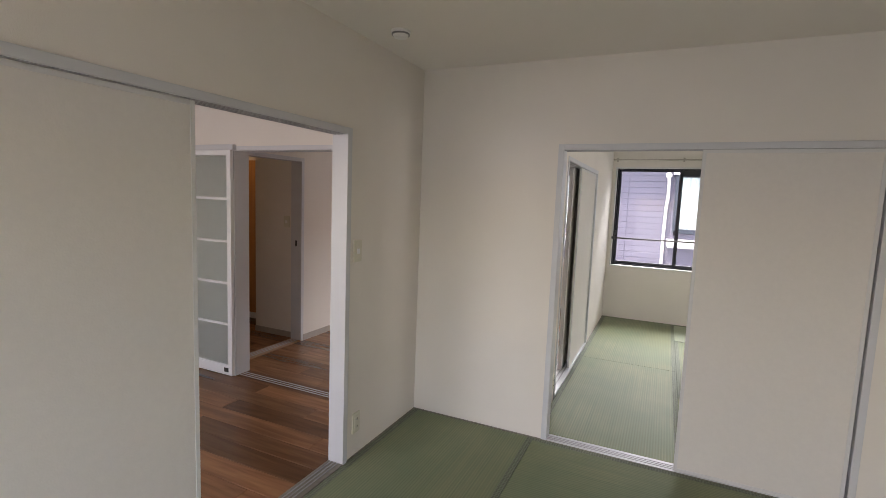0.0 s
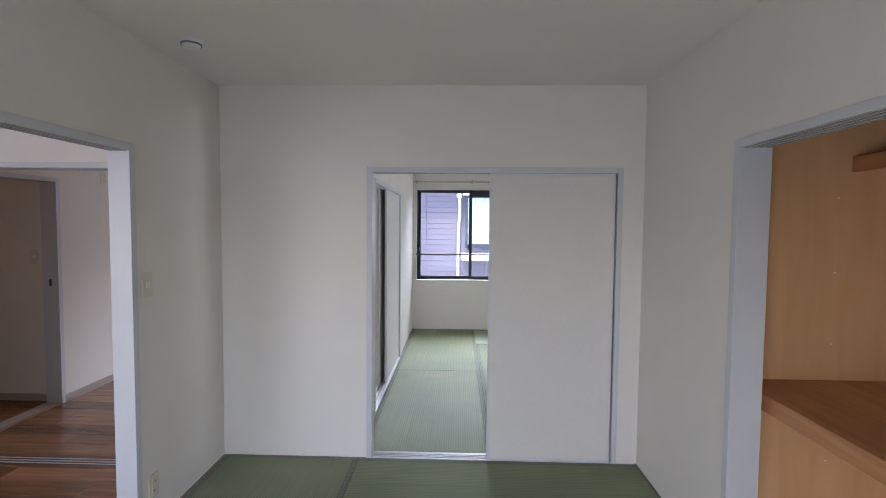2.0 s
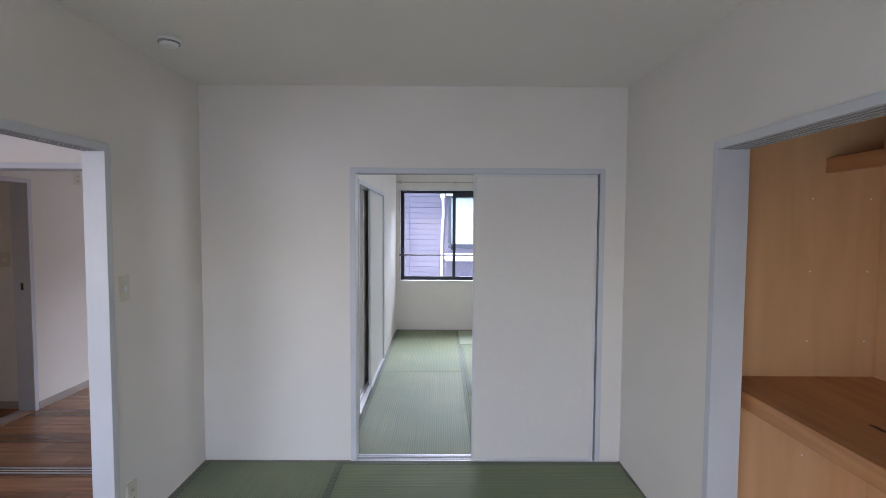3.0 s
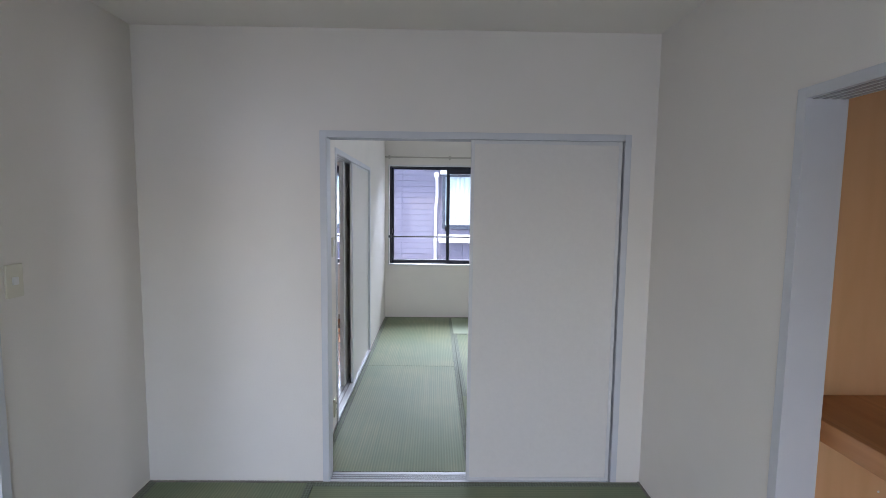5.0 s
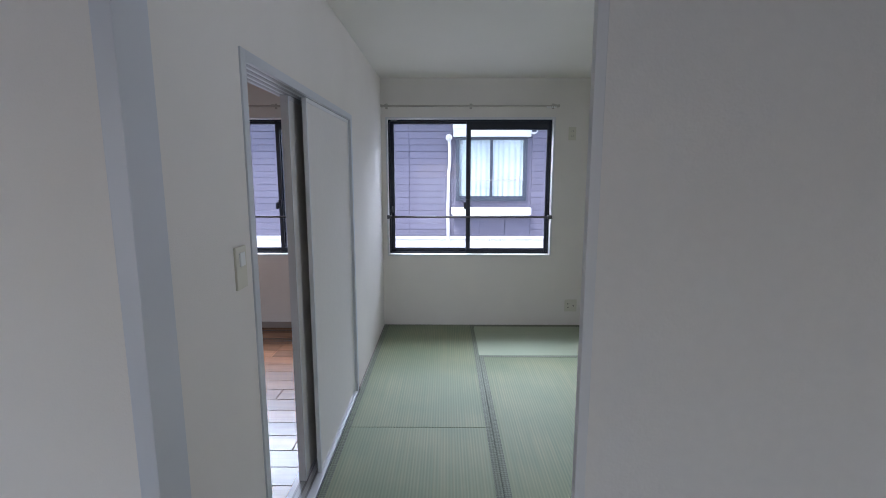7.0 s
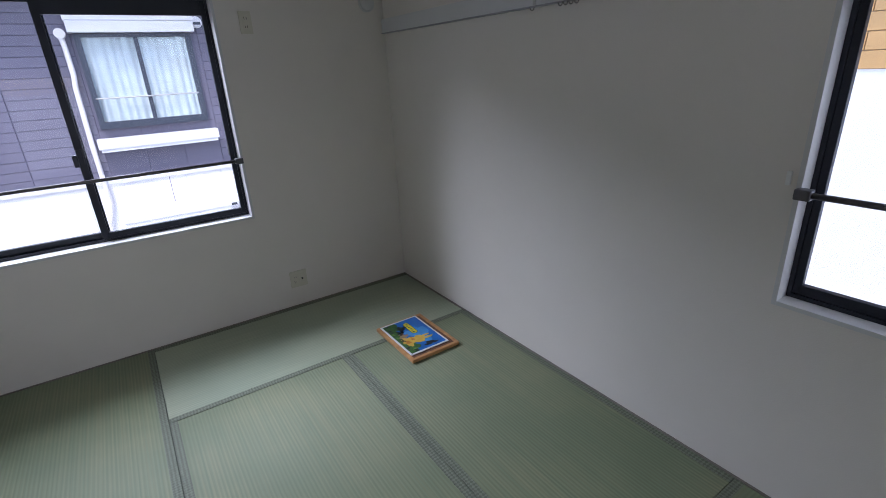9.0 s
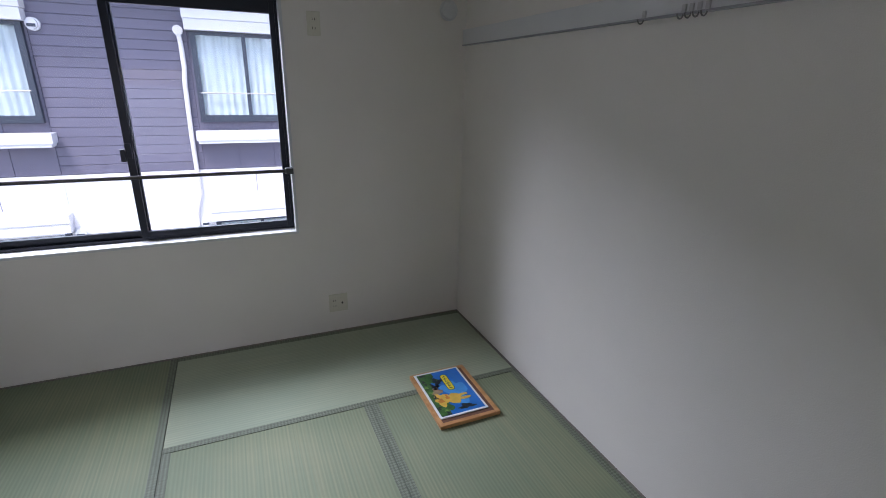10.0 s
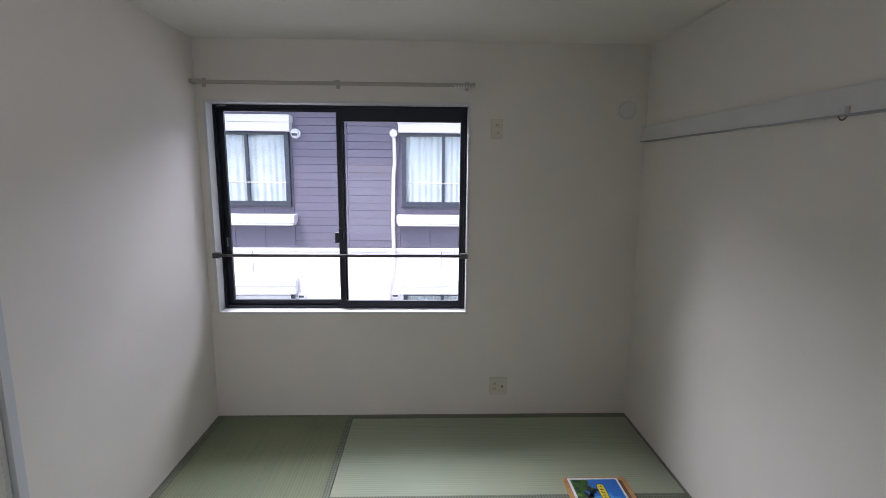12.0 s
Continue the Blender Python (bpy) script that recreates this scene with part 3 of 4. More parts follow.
rnd = random.Random(14)
for mx, my, ml in ((2.22, 3.30, 0.075), (2.30, 3.22, 0.05)):
    mark = bmesh.new()
    ring = [mark.verts.new((mx + 0.009 * math.sin(a) * (1 + rnd.uniform(-0.4, 0.4)), my + ml / 2 * math.cos(a), 0.7832)) for a in [i * math.pi / 8 for i in range(16)]]
    mark.faces.new(ring)
    ext = bmesh.ops.extrude_face_region(mark, geom=mark.faces[:])
    bmesh.ops.translate(mark, verts=[v for v in ext["geom"] if isinstance(v, bmesh.types.BMVert)], vec=(0, 0, -0.002))
    bmesh.ops.recalc_face_normals(mark, faces=mark.faces[:])
    part("gouge", mark, M_WORN, ob, "dark worn gouge in the board")
ob = thing("closet_top_shelf", "narrow wooden upper shelf with a thick front rail", "shelf", (0, 0, 0))
part("board", slab(2.49, 2.726, 1.014, 3.886, 1.788, 1.800, 0.001), M_SHELF, ob)
part("front_rail", slab(2.462, 2.491, 1.014, 3.886, 1.738, 1.806, 0.003), M_SHELF, ob)
ob = thing("nail_heads", "pale nail heads in the plywood closet lining", "nail", (0, 0, 0), kind="stuff")
bm = bmesh.new()
for x in (2.09, 2.41, 2.68):
    for z in (0.12, 0.40, 0.62, 0.95, 1.28, 1.62):
        rod(bm, (x, 3.8885, z), (x, 3.886, z), 0.0045, 8)
part("heads", bm, M_WHITE, ob)

# ---- kitchen side: glazed sliding door ----
ob = thing("glazed_sliding_door", "white-framed sliding door with five frosted panes, pushed open", "sliding door", (-3.25, 4.443, LOW + 0.006))
gw, gh = 0.86, HEAD - LOW - 0.008
part("stile", slab(0, 0.045, -0.014, 0.014, 0, gh, 0.002), M_WHITEFRAME, ob)
part("stile", slab(gw - 0.045, gw, -0.014, 0.014, 0, gh, 0.002), M_WHITEFRAME, ob)
cuts = [0.085 + i * (gh - 0.085 - 0.04) / 5 for i in range(6)]
part("bottom_rail", slab(0.045, gw - 0.045, -0.014, 0.014, 0, 0.085, 0.002), M_WHITEFRAME, ob)
part("top_rail", slab(0.045, gw - 0.045, -0.014, 0.014, gh - 0.04, gh, 0.002), M_WHITEFRAME, ob)
for z in cuts[1:-1]:
    part("bar", slab(0.045, gw - 0.045, -0.012, 0.012, z - 0.010, z + 0.010, 0.002), M_WHITEFRAME, ob)
for a, b in zip(cuts, cuts[1:]):
    part("pane", slab(0.043, gw - 0.043, -0.003, 0.003, a - 0.002, b - 0.002), M_FROST, ob, "frosted pale green-grey pane")
part("maker_plate", slab(gw - 0.090, gw - 0.040, -0.016, -0.0145, 0.025, 0.060), M_PLATE_DARK, ob, "small dark grey plate")

# ---- hall beyond ----
tagged(part("baseboard_west_room", slab(-2.599, -2.588, 5.503, 8.379, LOW, LOW + 0.06, 0.002), M_BASE), "grey-brown laminate baseboard", "baseboard", kind="structure")
tagged(part("baseboard_north", slab(-2.587, -0.071, 8.368, 8.379, LOW, LOW + 0.06, 0.002), M_BASE), "grey-brown laminate baseboard", "baseboard", kind="structure")
tagged(part("baseboard_hall", slab(-3.268, -2.729, 5.508, 5.519, LOW, LOW + 0.06, 0.002), M_BASE), "grey-brown laminate baseboard", "baseboard", kind="structure")
ob = thing("door_latch_plate", "small black latch plate on the hall door frame", "latch", (-2.66, 5.469, 0.98))
part("plate", slab(-0.010, 0.010, -0.003, 0.001, -0.03, 0.03, 0.001), M_PLATE_DARK, ob)
ob = thing("door_1", "orange-brown wooden door at the end of the hall", "door", (-3.50, 5.919, LOW), 90, kind="structure")
part("leaf", slab(-0.036, -0.002, -0.02, 0.88, 0.07, 1.88, 0.003), M_HALLWOOD, ob)
part("door_handle", rod(rod(bmesh.new(), (-0.036, 0.80, 0.95), (-0.077, 0.80, 0.95), 0.009), (-0.072, 0.81, 0.95), (-0.072, 0.69, 0.95), 0.008), M_STEEL, ob, "steel lever handle")


# ---- picture board on the mat ----
def picture_board():
    ob = thing("picture_board", "wood-framed colour picture board lying on the mats", "picture", (2.272, 7.460, 0.0015), 0)
    w, d = 0.322, 0.446
    M_BW = wood("board_wood", (0.42, 0.20, 0.075), (0.60, 0.32, 0.13), 0.45, (3, 9, 9), 0.05, 4)
    M_BD = material("board_inner_brown", (0.16, 0.075, 0.05), 0.5, 0, 0.08, 20)
    M_SHEET = material("white_paper", (0.78, 0.79, 0.80), 0.35, 0, 0.01, 10, 0.02)
    M_BLUE = material("print_blue", (0.02, 0.16, 0.55), 0.3, 0, 0.10, 14, 0)
    M_GREEN = material("print_green", (0.05, 0.13, 0.035), 0.3, 0, 0.45, 40, 0)
    M_YEL = material("print_yellow", (0.72, 0.46, 0.08), 0.3, 0, 0.10, 30, 0)
    M_LAB = material("print_label_yellow", (0.80, 0.62, 0.03), 0.3, 0, 0.05, 30, 0)
    M_DARK = material("print_dark", (0.02, 0.025, 0.035), 0.3, 0, 0.5, 40, 0)
    M_TAN = material("print_tan", (0.35, 0.24, 0.15), 0.3, 0, 0.2, 40, 0)
    fw = 0.022
    for a in ((-w / 2, -w / 2 + fw, -d / 2, d / 2), (w / 2 - fw, w / 2, -d / 2, d / 2)):
        part("frame_side", slab(*a, 0, 0.020, 0.003), M_BW, ob, "light wooden frame strip")
    for a in ((-w / 2 + fw, w / 2 - fw, -d / 2, -d / 2 + fw), (-w / 2 + fw, w / 2 - fw, d / 2 - fw, d / 2)):
        part("frame_side", slab(*a, 0, 0.020, 0.003), M_BW, ob, "light wooden frame strip")
    part("backing", slab(-w / 2 + fw, w / 2 - fw, -d / 2 + fw, d / 2 - fw, 0.002, 0.016), M_BD, ob, "dark brown backing")
    sx0, sx1, sy0, sy1 = -w / 2 + 0.020, w / 2 - 0.042, -d / 2 + 0.048, d / 2 - 0.010
    part("sheet", slab(sx0, sx1, sy0, sy1, 0.0165, 0.0215, 0.0008), M_SHEET, ob, "white paper margin")
    m = 0.012
    px0, px1, py0, py1 = sx0 + m, sx1 - m, sy0 + m, sy1 - m
    part("picture_field", slab(px0, px1, py0, py1, 0.0215, 0.0221), M_BLUE, ob, "blue printed ground")

    def blot(name, mat_, cx, cy, rx, ry, z, wob, seed, label=""):
        bm = bmesh.new()
        vs = []
        rnd = random.Random(seed)
        ph = [rnd.uniform(0, 6.28) for _ in range(3)]
        for i in range(36):
            a = i / 36 * 2 * math.pi
            k = 1 + wob * (math.sin(3 * a + ph[0]) * 0.5 + math.sin(5 * a + ph[1]) * 0.35 + math.sin(9 * a + ph[2]) * 0.2)
            x = min(max(cx + rx * k * math.cos(a), px0 + 0.001), px1 - 0.001)
            y = min(max(cy + ry * k * math.sin(a), py0 + 0.001), py1 - 0.001)
            vs.append(bm.verts.new((x, y, z)))
        bm.faces.new(vs)
        r = bmesh.ops.extrude_face_region(bm, geom=bm.faces[:])
        bmesh.ops.translate(bm, verts=[v for v in r["geom"] if isinstance(v, bmesh.types.BMVert)], vec=(0, 0, -0.0003))
        bmesh.ops.recalc_face_normals(bm, faces=bm.faces[:])
        part(name, bm, mat_, ob, label)
    part("printed_shape", slab(px0 + 0.0005, px0 + 0.045, py0 + 0.0005, py1 - 0.0005, 0.0219, 0.0224), M_GREEN, ob, "dark green printed band")
    blot("printed_shape", M_GREEN, px0 + 0.05, py0 + 0.06, 0.03, 0.055, 0.0227, 0.5, 3, "green printed patch")
    blot("printed_shape", M_GREEN, px0 + 0.05, py1 - 0.05, 0.045, 0.05, 0.0227, 0.5, 5, "green printed patch")
    M_LEAF = material("print_leaf_green", (0.16, 0.28, 0.06), 0.3, 0, 0.4, 60, 0)
    M_ORANGE = material("print_orange", (0.60, 0.22, 0.04), 0.3, 0, 0.2, 40, 0)
    M_SKYB = material("print_light_blue", (0.07, 0.30, 0.68), 0.3, 0, 0.1, 20, 0)
    blot("printed_shape", M_SKYB, px0 + 0.15, py0 + 0.16, 0.055, 0.10, 0.0224, 0.5, 31, "lighter blue printed patch")
    for i in range(14):
        rr = random.Random(50 + i)
        blot("printed_shape", rr.choice((M_LEAF, M_DARK, M_GREEN)), px0 + rr.uniform(0.008, 0.05), py0 + 0.012 + i * 0.026, rr.uniform(0.006, 0.016), rr.uniform(0.005, 0.014), 0.0229, 0.8, 60 + i, "small printed patch")
    blot("printed_shape", M_DARK, px0 + 0.085, py1 - 0.09, 0.022, 0.030, 0.0231, 0.9, 8, "dark printed patch")
    blot("printed_shape", M_DARK, px0 + 0.060, py1 - 0.125, 0.022, 0.020, 0.0231, 0.9, 18, "dark printed patch")
    blot("printed_shape", M_ORANGE, px0 + 0.045, py0 + 0.115, 0.014, 0.018, 0.0238, 0.4, 33, "orange printed patch")
    blot("printed_shape", M_ORANGE, px0 + 0.085, py0 + 0.135, 0.008, 0.022, 0.0238, 0.6, 34, "orange printed patch")
    blot("printed_shape", M_DARK, px0 + 0.028, py0 + 0.150, 0.008, 0.018, 0.0239, 0.8, 35, "dark printed patch")
    blot("printed_shape", M_TAN, px0 + 0.055, py1 - 0.165, 0.025, 0.03, 0.0231, 0.5, 9, "tan printed patch")
    blot("printed_shape", M_YEL, px0 + 0.055, py0 + 0.125, 0.040, 0.050, 0.0231, 0.35, 21, "yellow printed patch")
    blot("printed_shape", M_YEL, px0 + 0.115, py0 + 0.115, 0.042, 0.042, 0.0233, 0.2, 22, "yellow printed patch")
    blot("printed_shape", M_YEL, px0 + 0.165, py0 + 0.130, 0.034, 0.009, 0.0235, 0.15, 24, "yellow printed patch")
    blot("printed_shape", M_YEL, px0 + 0.170, py0 + 0.100, 0.036, 0.010, 0.0235, 0.15, 23, "yellow printed patch")
    blot("printed_shape", M_DARK, px0 + 0.150, py0 + 0.035, 0.04, 0.018, 0.0231, 0.5, 12, "dark printed patch")
    lx0, lx1, ly0, ly1 = px0 + 0.120, px0 + 0.155, py0 + 0.185, py0 + 0.325
    for grow, z, mm, lab in ((0.003, 0.0226, M_DARK, "dark outline of the title strip"), (0.0, 0.0230, M_LAB, "yellow title strip")):
        bm = bmesh.new()
        rad = (lx1 - lx0) / 2 + grow
        vs = []
        for i in range(24):
            a = math.pi * i / 11.5
            yy = (ly1 - (lx1 - lx0) / 2) if i < 12 else (ly0 + (lx1 - lx0) / 2)
            vs.append(bm.verts.new(((lx0 + lx1) / 2 + rad * math.cos(a), yy + rad * math.sin(a), z)))
        bm.faces.new(vs)
        e = bmesh.ops.extrude_face_region(bm, geom=bm.faces[:])
        bmesh.ops.translate(bm, verts=[v for v in e["geom"] if isinstance(v, bmesh.types.BMVert)], vec=(0, 0, -0.0003))
        bmesh.ops.recalc_face_normals(bm, faces=bm.faces[:])
        part("title_label", bm, mm, ob, lab)
    for i in range(6):
        y = ly0 + 0.014 + i * 0.0205
        bm = slab(lx0 + 0.008, lx1 - 0.008, y, y + 0.004, 0.0229, 0.0234)
        box(bm, lx0 + 0.010 + 0.004 * (i % 3), lx0 + 0.014 + 0.004 * (i % 3), y + 0.004, y + 0.013, 0.0229, 0.0234)
        part("title_mark", bm, M_DARK, ob, "dark unreadable mark")


picture_board()

# ---- outside: ground and neighbouring houses ----
M_GROUND = material("concrete_ground", (0.30, 0.30, 0.29), 0.85, 0, 0.15, 1.5, 0.4, 40)
M_SIDING = material("slate_violet_siding", (0.145, 0.137, 0.187), 0.6, 0, 0.05, 3, 0.04, 30, pieces=0.06)
M_SIDING_BACK = material("siding_joint", (0.19, 0.178, 0.245), 0.7, 0, 0.05, 3, 0)
M_WHITEWALL = material("white_rendered_wall", (0.82, 0.81, 0.82), 0.8, 0, 0.03, 1.5, 0.04, 30)
M_HOOD = material("white_shutter_box", (0.74, 0.74, 0.76), 0.5, 0, 0.02, 3, 0.02)
M_NFRAME = material("grey_window_frame", (0.05, 0.06, 0.082), 0.4, 0.2, 0.05, 6, 0)
M_CURTAIN = material("pale_curtain", (0.76, 0.82, 0.86), 0.9, 0, 0.10, 4, 0.2, 80)
M_ROOF = material("dark_roof", (0.06, 0.06, 0.065), 0.7, 0, 0.1, 2, 0.2, 30)
M_PIPE = material("white_duct_cover", (0.76, 0.73, 0.72), 0.5, 0, 0.03, 8, 0.02)
M_TILE = material("ochre_wall_tile", (0.52, 0.30, 0.11), 0.5, 0, 0.06, 4, 0.2, 60, pieces=0.08)
M_MORTAR = material("tile_mortar", (0.30, 0.22, 0.14), 0.8, 0, 0.05, 6, 0)
G = -3.0
tagged(part("ground", slab(-400, 400, -400, 400, G - 0.3, G), M_GROUND), "grey concrete ground between the houses", "ground", kind="structure")
tagged(part("storey_below", slab(-4.5, 2.84, 0.9, 8.5, G, -0.2), M_WHITEWALL), "plain rendered storey below the rooms", "wall", kind="structure")

NY = 15.15
house = thing("neighbour_house", "two-storey house, violet-grey siding above, white render below", "house", (0, NY, G))
part("wall", slab(-10, 12, 0.02, 6, 0, 3.0), M_WHITEWALL, house, "white rendered lower storey")
part("upper_wall", slab(-10, 12, 0.045, 6, 3.0, 5.95), M_SIDING_BACK, house, "violet-grey upper storey behind the boards")
part("band", slab(-10, 12, -0.02, 0.045, 2.93, 3.0, 0.004), M_HOOD, house, "white band between the storeys")
part("soffit", slab(-10.3, 12.3, -0.55, 6.3, 5.95, 6.05), M_HOOD, house, "white soffit")
part("roof", slab(-10.4, 12.4, -0.65, 6.4, 6.05, 6.25), M_ROOF, house, "dark roof edge")


def house_window(x0, z0, w, h, shutter=False):
    """Window of the neighbour with its shutter box above and sill box below."""
    win = part("window", box(box(box(box(bmesh.new(), x0, x0 + 0.085, -0.07, 0.04, z0, z0 + h), x0 + w - 0.085, x0 + w, -0.07, 0.04, z0, z0 + h),
               x0 + 0.085, x0 + w - 0.085, -0.07, 0.04, z0, z0 + 0.11), x0 + 0.085, x0 + w - 0.085, -0.07, 0.04, z0 + h - 0.05, z0 + h), M_NFRAME, house, "dark grey window frame")
    part("mullion", slab(x0 + w / 2 - 0.03, x0 + w / 2 + 0.03, -0.06, 0.0, z0 + 0.11, z0 + h - 0.05), M_NFRAME, win)
    for k in (0, 1):
        a = x0 + 0.085 + k * (w / 2 - 0.055)
        b = a + w / 2 - 0.115
        g = part("pane", slab(a, b, -0.034 + 0.01 * k, -0.029 + 0.01 * k, z0 + 0.11, z0 + h - 0.05), M_GLASS, win)
        g.visible_shadow = False
    bm = bmesh.new()
    n = 80
    rows = []
    for i in range(n + 1):
        x = x0 + 0.085 + (w - 0.17) * i / n
        y = 0.016 + 0.015 * math.sin(i * 0.9 + 0.7 * math.sin(i * 0.23 + x0)) - 0.004 * math.sin(i * 0.31)
        rows.append((bm.verts.new((x, y, z0 + 0.11)), bm.verts.new((x, y, z0 + h - 0.05))))
    for p, q in zip(rows, rows[1:]):
        bm.faces.new((p[0], q[0], q[1], p[1]))
    r = bmesh.ops.extrude_face_region(bm, geom=bm.faces[:])
    bmesh.ops.translate(bm, verts=[v for v in r["geom"] if isinstance(v, bmesh.types.BMVert)], vec=(0, 0.004, 0))
    bmesh.ops.recalc_face_normals(bm, faces=bm.faces[:])
    part("curtain", bm, M_CURTAIN, win, "pale gathered curtain behind the glass")
    part("rail", rod(bmesh.new(), (x0 + 0.06, -0.075, z0 + 0.48), (x0 + w - 0.06, -0.075, z0 + 0.48), 0.012, 8), M_STEEL, win, "thin grey rail")
    hood = part("shutter_box", slab(x0 - 0.06, x0 + w + 0.06, -0.20, 0.04, z0 + h + 0.01, z0 + h + 0.18, 0.01), M_HOOD, house, "white shutter box")
    part("lid", slab(x0 - 0.075, x0 + w + 0.075, -0.22, 0.04, z0 + h + 0.18, z0 + h + 0.32, 0.012), M_HOOD, hood)


def sill_box(x0, w, z0):
    s = part("sill_box", slab(x0 - 0.10, x0 + w + 0.10, -0.24, 0.04, z0 + 0.05, z0 + 0.21, 0.012), M_HOOD, house, "white box below the window")
    part("drip_edge", slab(x0 - 0.07, x0 + w + 0.07, -0.22, 0.04, z0, z0 + 0.05, 0.005), M_HOOD, s)


for x0 in (0.88, -2.98):
    house_window(x0, 3.84, 1.65, 1.45)
    sill_box(x0, 1.65, 3.48)
    house_window(x0 + 0.02, 0.70, 1.62, 1.36)
    part("joint", slab(x0 + 0.8, x0 + 0.81, 0.012, 0.03, 2.45, 2.93), M_SIDING_BACK, house)


for k in range(8):
    part("shutter_slat", slab(-2.93, -1.41, -0.10 + 0.006 * (k % 2), -0.075, 2.02 - k * 0.075, 2.085 - k * 0.075, 0.006), M_HOOD, house, "pale shutter slat")


def house_vent(x, z):
    if z > 5.4:
        part("vent_seal", rod(bmesh.new(), (x, 0.0, z), (x, 0.04, z), 0.112, 24), M_NFRAME, house, "dark ring round the vent hood")
    part("vent_hood", rod(rod(bmesh.new(), (x, -0.09, z), (x, 0.05, z), 0.075, 24), (x, -0.02, z), (x, 0.04, z), 0.095, 24), M_HOOD, house, "round white vent hood")
    part("vent_mouth", slab(x - 0.055, x + 0.055, -0.094, -0.088, z - 0.045, z + 0.0, 0.002), M_NFRAME, house, "dark mouth of the vent hood")


for x, z in ((-1.20, 5.27), (2.67, 5.46), (-1.19, 2.02), (0.73, 2.04), (2.66, 2.26)):
    house_vent(x, z)
duct = [(0.72, -0.05, 5.28), (0.735, -0.05, 5.1), (0.74, -0.05, 4.7), (0.715, -0.05, 4.5), (0.70, -0.05, 3.6), (0.71, -0.05, 2.6), (0.60, -0.05, 2.2), (0.58, -0.05, 0.6)]
part("duct", tube(bmesh.new(), duct, 0.038, 10), M_PIPE, house, "white flexible duct down the wall")
part("duct_cap", rod(bmesh.new(), (0.72, -0.11, 5.29), (0.72, 0.04, 5.29), 0.075, 20), M_PIPE, house, "round white duct cap")

for x in (-3.2, -1.3, 0.42, 1.95, 2.55, 4.4):
    part("wall_joint", slab(x, x + 0.014, 0.014, 0.03, 0.1, 2.92), M_CASING, house, "thin pale grey joint in the render")

# house beyond the side window
side = thing("side_house", "house with ochre tiled upper storey and white lower storey", "house", (9.0, 6.0, G))
part("wall", slab(0.02, 6, -8, 7, 0, 4.25), M_WHITEWALL, side, "white rendered lower storey")
part("upper_wall", slab(0.02, 6, -8, 7, 4.25, 6.5), M_MORTAR, side)
part("roof", slab(-0.5, 6.4, -8.4, 7.4, 6.5, 6.7), M_ROOF, side, "dark roof edge")
part("ledge", slab(-0.25, 0.02, -8, 7, 0.85, 1.0, 0.01), M_HOOD, side, "pale ledge near the ground")


# ---- pieces: floor boards, siding boards, wall tiles ----
_box_cache = {}


def piece(name, size, at, mat_, parent, chamfer=0.0012):
    """A small board or tile on shared mesh data, with a chamfered top."""
    key = (name, tuple(round(v, 3) for v in size))
    if key not in _box_cache:
        sx, sy, sz = size
        c = chamfer
        v = [(-sx / 2, -sy / 2, 0), (sx / 2, -sy / 2, 0), (sx / 2, sy / 2, 0), (-sx / 2, sy / 2, 0),
             (-sx / 2, -sy / 2, sz - c), (sx / 2, -sy / 2, sz - c), (sx / 2, sy / 2, sz - c), (-sx / 2, sy / 2, sz - c),
             (-sx / 2 + c, -sy / 2 + c, sz), (sx / 2 - c, -sy / 2 + c, sz), (sx / 2 - c, sy / 2 - c, sz), (-sx / 2 + c, sy / 2 - c, sz)]
        f = [(0, 3, 2, 1), (8, 9, 10, 11)]
        for i in range(4):
            j = (i + 1) % 4
            f += [(i, j, j + 4, i + 4), (i + 4, j + 4, j + 8, i + 8)]
        me = bpy.data.meshes.new(name)
        me.from_pydata(v, [], f)
        me.materials.append(mat_)
        _box_cache[key] = me
    ob = new(name, _box_cache[key])
    ob.parent = parent
    ob.matrix_basis = at
    return ob


def boards(name, x0, x1, y0, y1, seed):
    base = tagged(part(name, slab(x0, x1, y0, y1, -0.0999, LOW - 0.012), M_SUBFLOOR), "dark walnut board floor", "floor", kind="structure")
    rnd = random.Random(seed)
    bw, y = 0.15, y0
    while y < y1 - 0.01:
        w = min(bw, y1 - y)
        x = x0 - rnd.choice((0.0, 0.3, 0.6, 0.9))
        while x < x1:
            a, b = max(x, x0), min(x + 1.2, x1)
            if b - a > 0.02:
                piece("floor_board", (b - a - 0.001, w - 0.001, 0.012), pose((a + b) / 2, y + w / 2, LOW - 0.012), M_FLOOR, base, 0.003)
            x += 1.2
        y += w


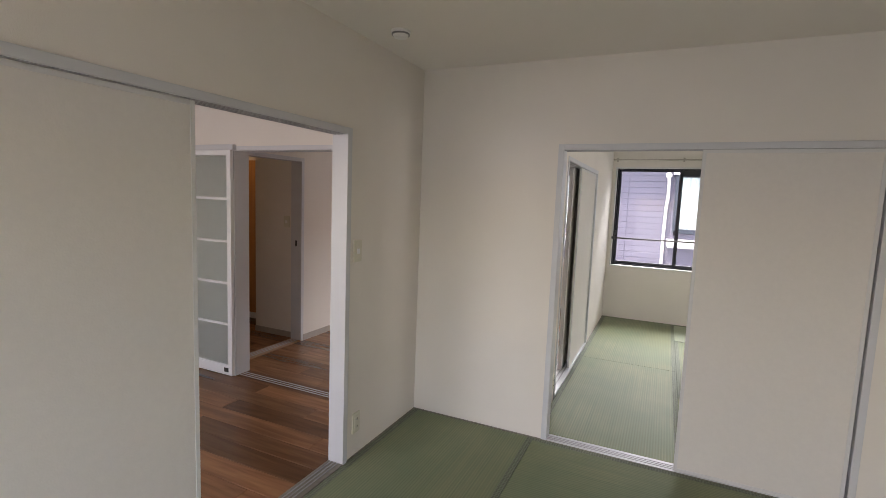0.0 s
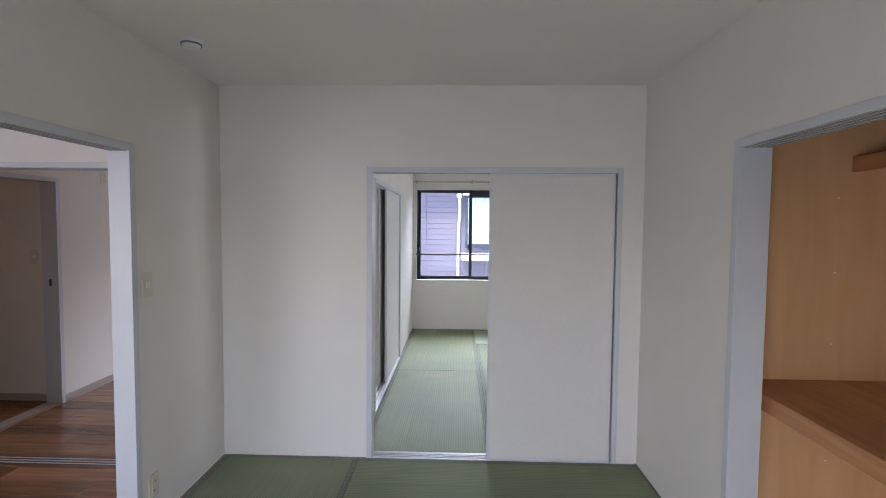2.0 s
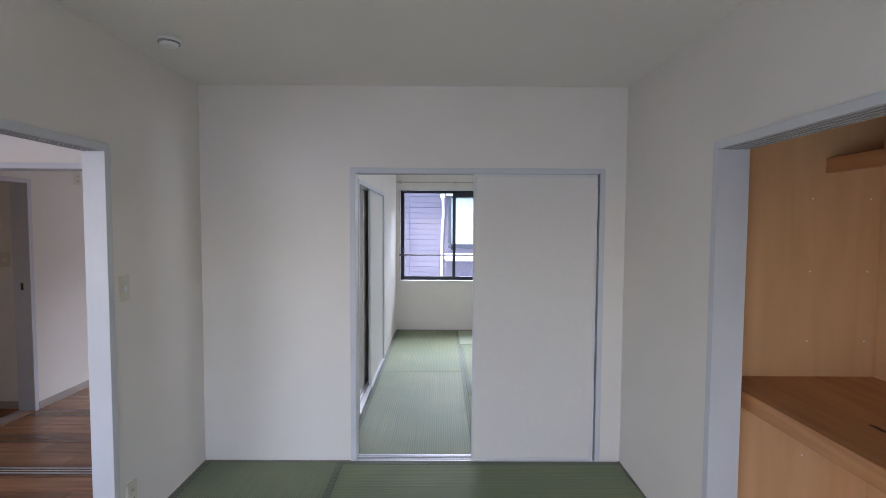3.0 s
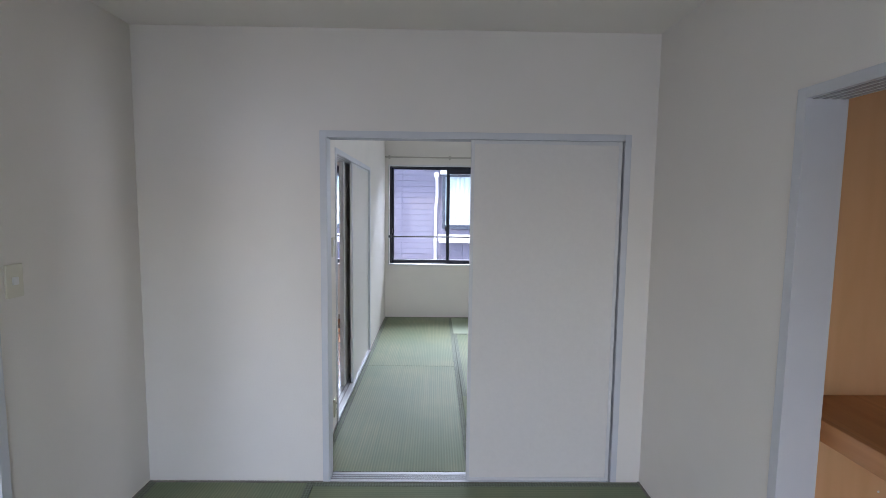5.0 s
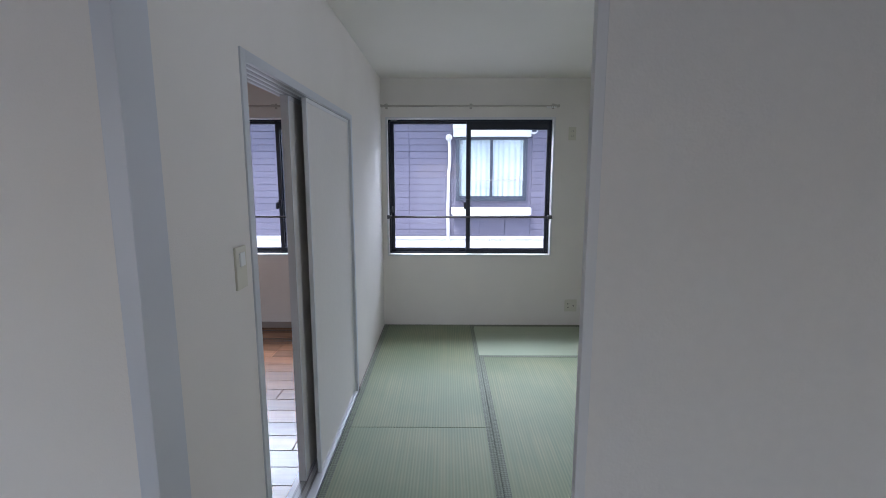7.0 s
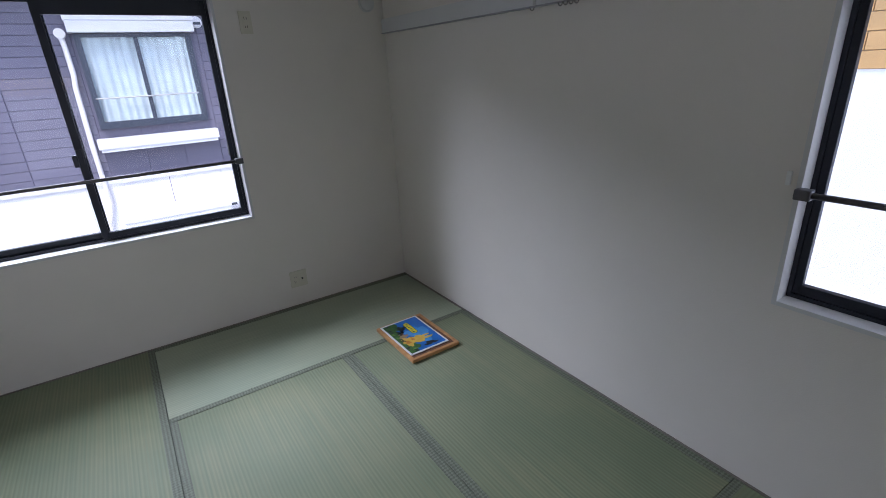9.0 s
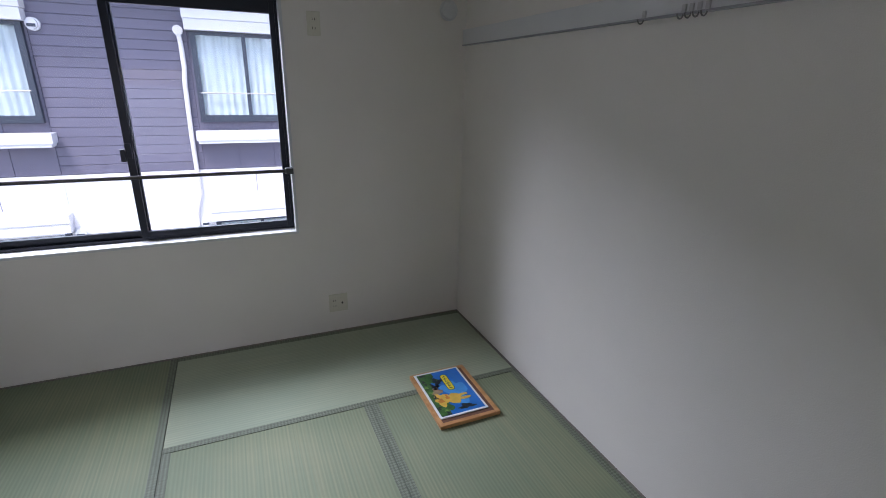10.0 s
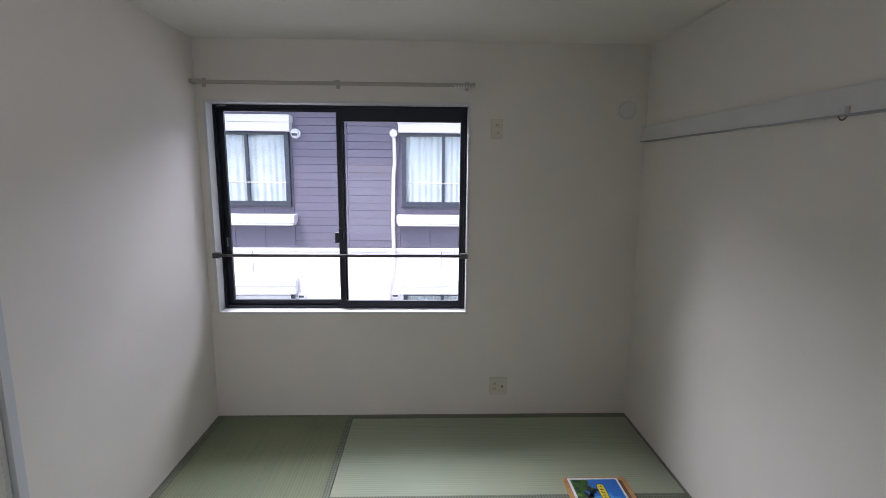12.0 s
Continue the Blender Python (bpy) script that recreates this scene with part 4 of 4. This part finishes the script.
boards("floor_kitchen", -4.40, -0.889, 1.0, 4.461, 3)
boards("floor_west_room", -2.59, -0.08, 4.61, 8.38, 4)
boards("floor_hall", -4.40, -2.73, 4.60, 5.52, 5)
boards("floor_hall_end", -4.40, -3.271, 5.521, 5.88, 6)

bays = [(-3.10, -1.29), (0.84, 2.65)]
rnd = random.Random(9)
bh, z = 0.152, 3.0
row = 0
while z < 5.94:
    h = min(bh, 5.95 - z)
    for xa, xb in ((-9.99, -7.0), (-7.0, -3.99), (-3.99, -0.205), (-0.205, 3.4), (3.4, 6.4), (6.4, 9.4), (9.4, 12.0)):
        spans = [(xa, xb)]
        for h0, h1 in bays:
            spans = [s for a, b in spans for s in ((a, min(b, h0)), (max(a, h1), b)) if s[1] - s[0] > 0.02]
        for a, b in spans:
            piece("siding_board", (b - a - 0.004, h - 0.005, 0.020), Matrix.Translation(((a + b) / 2, 0.045, z + h / 2)) @ Euler((radians(90), 0, 0)).to_matrix().to_4x4(), M_SIDING, house, 0.006)
    z += bh
z = 4.25
while z < 6.4:
    for i in range(11):
        y = -1.5 + i * 0.62 + (0.31 if int(round((z - 4.25) / 0.22)) % 2 else 0)
        piece("wall_tile", (0.61, 0.21, 0.02), Matrix.Translation((0.02, y, z + 0.11)) @ Euler((radians(90), 0, radians(-90))).to_matrix().to_4x4(), M_TILE, side, 0.004)
    z += 0.22
# flat panels above and below the upper windows
UP = Euler((radians(90), 0, 0)).to_matrix().to_4x4()
for b0, b1 in bays:
    for k in range(3):
        w3 = (b1 - b0) / 3
        piece("flat_panel", (w3 - 0.006, 0.83, 0.018), Matrix.Translation((b0 + (k + 0.5) * w3, 0.045, 3.418)) @ UP, M_SIDING, house, 0.004)
    piece("flat_panel", (b1 - b0 - 0.006, 0.65, 0.018), Matrix.Translation(((b0 + b1) / 2, 0.045, 5.62)) @ UP, M_SIDING, house, 0.004)
    for a, b in ((b0, b0 + 0.14), (b1 - 0.14, b1)):
        if b - a > 0.02:
            piece("flat_panel", (b - a - 0.004, 1.45, 0.018), Matrix.Translation(((a + b) / 2, 0.045, 4.565)) @ UP, M_SIDING, house, 0.004)
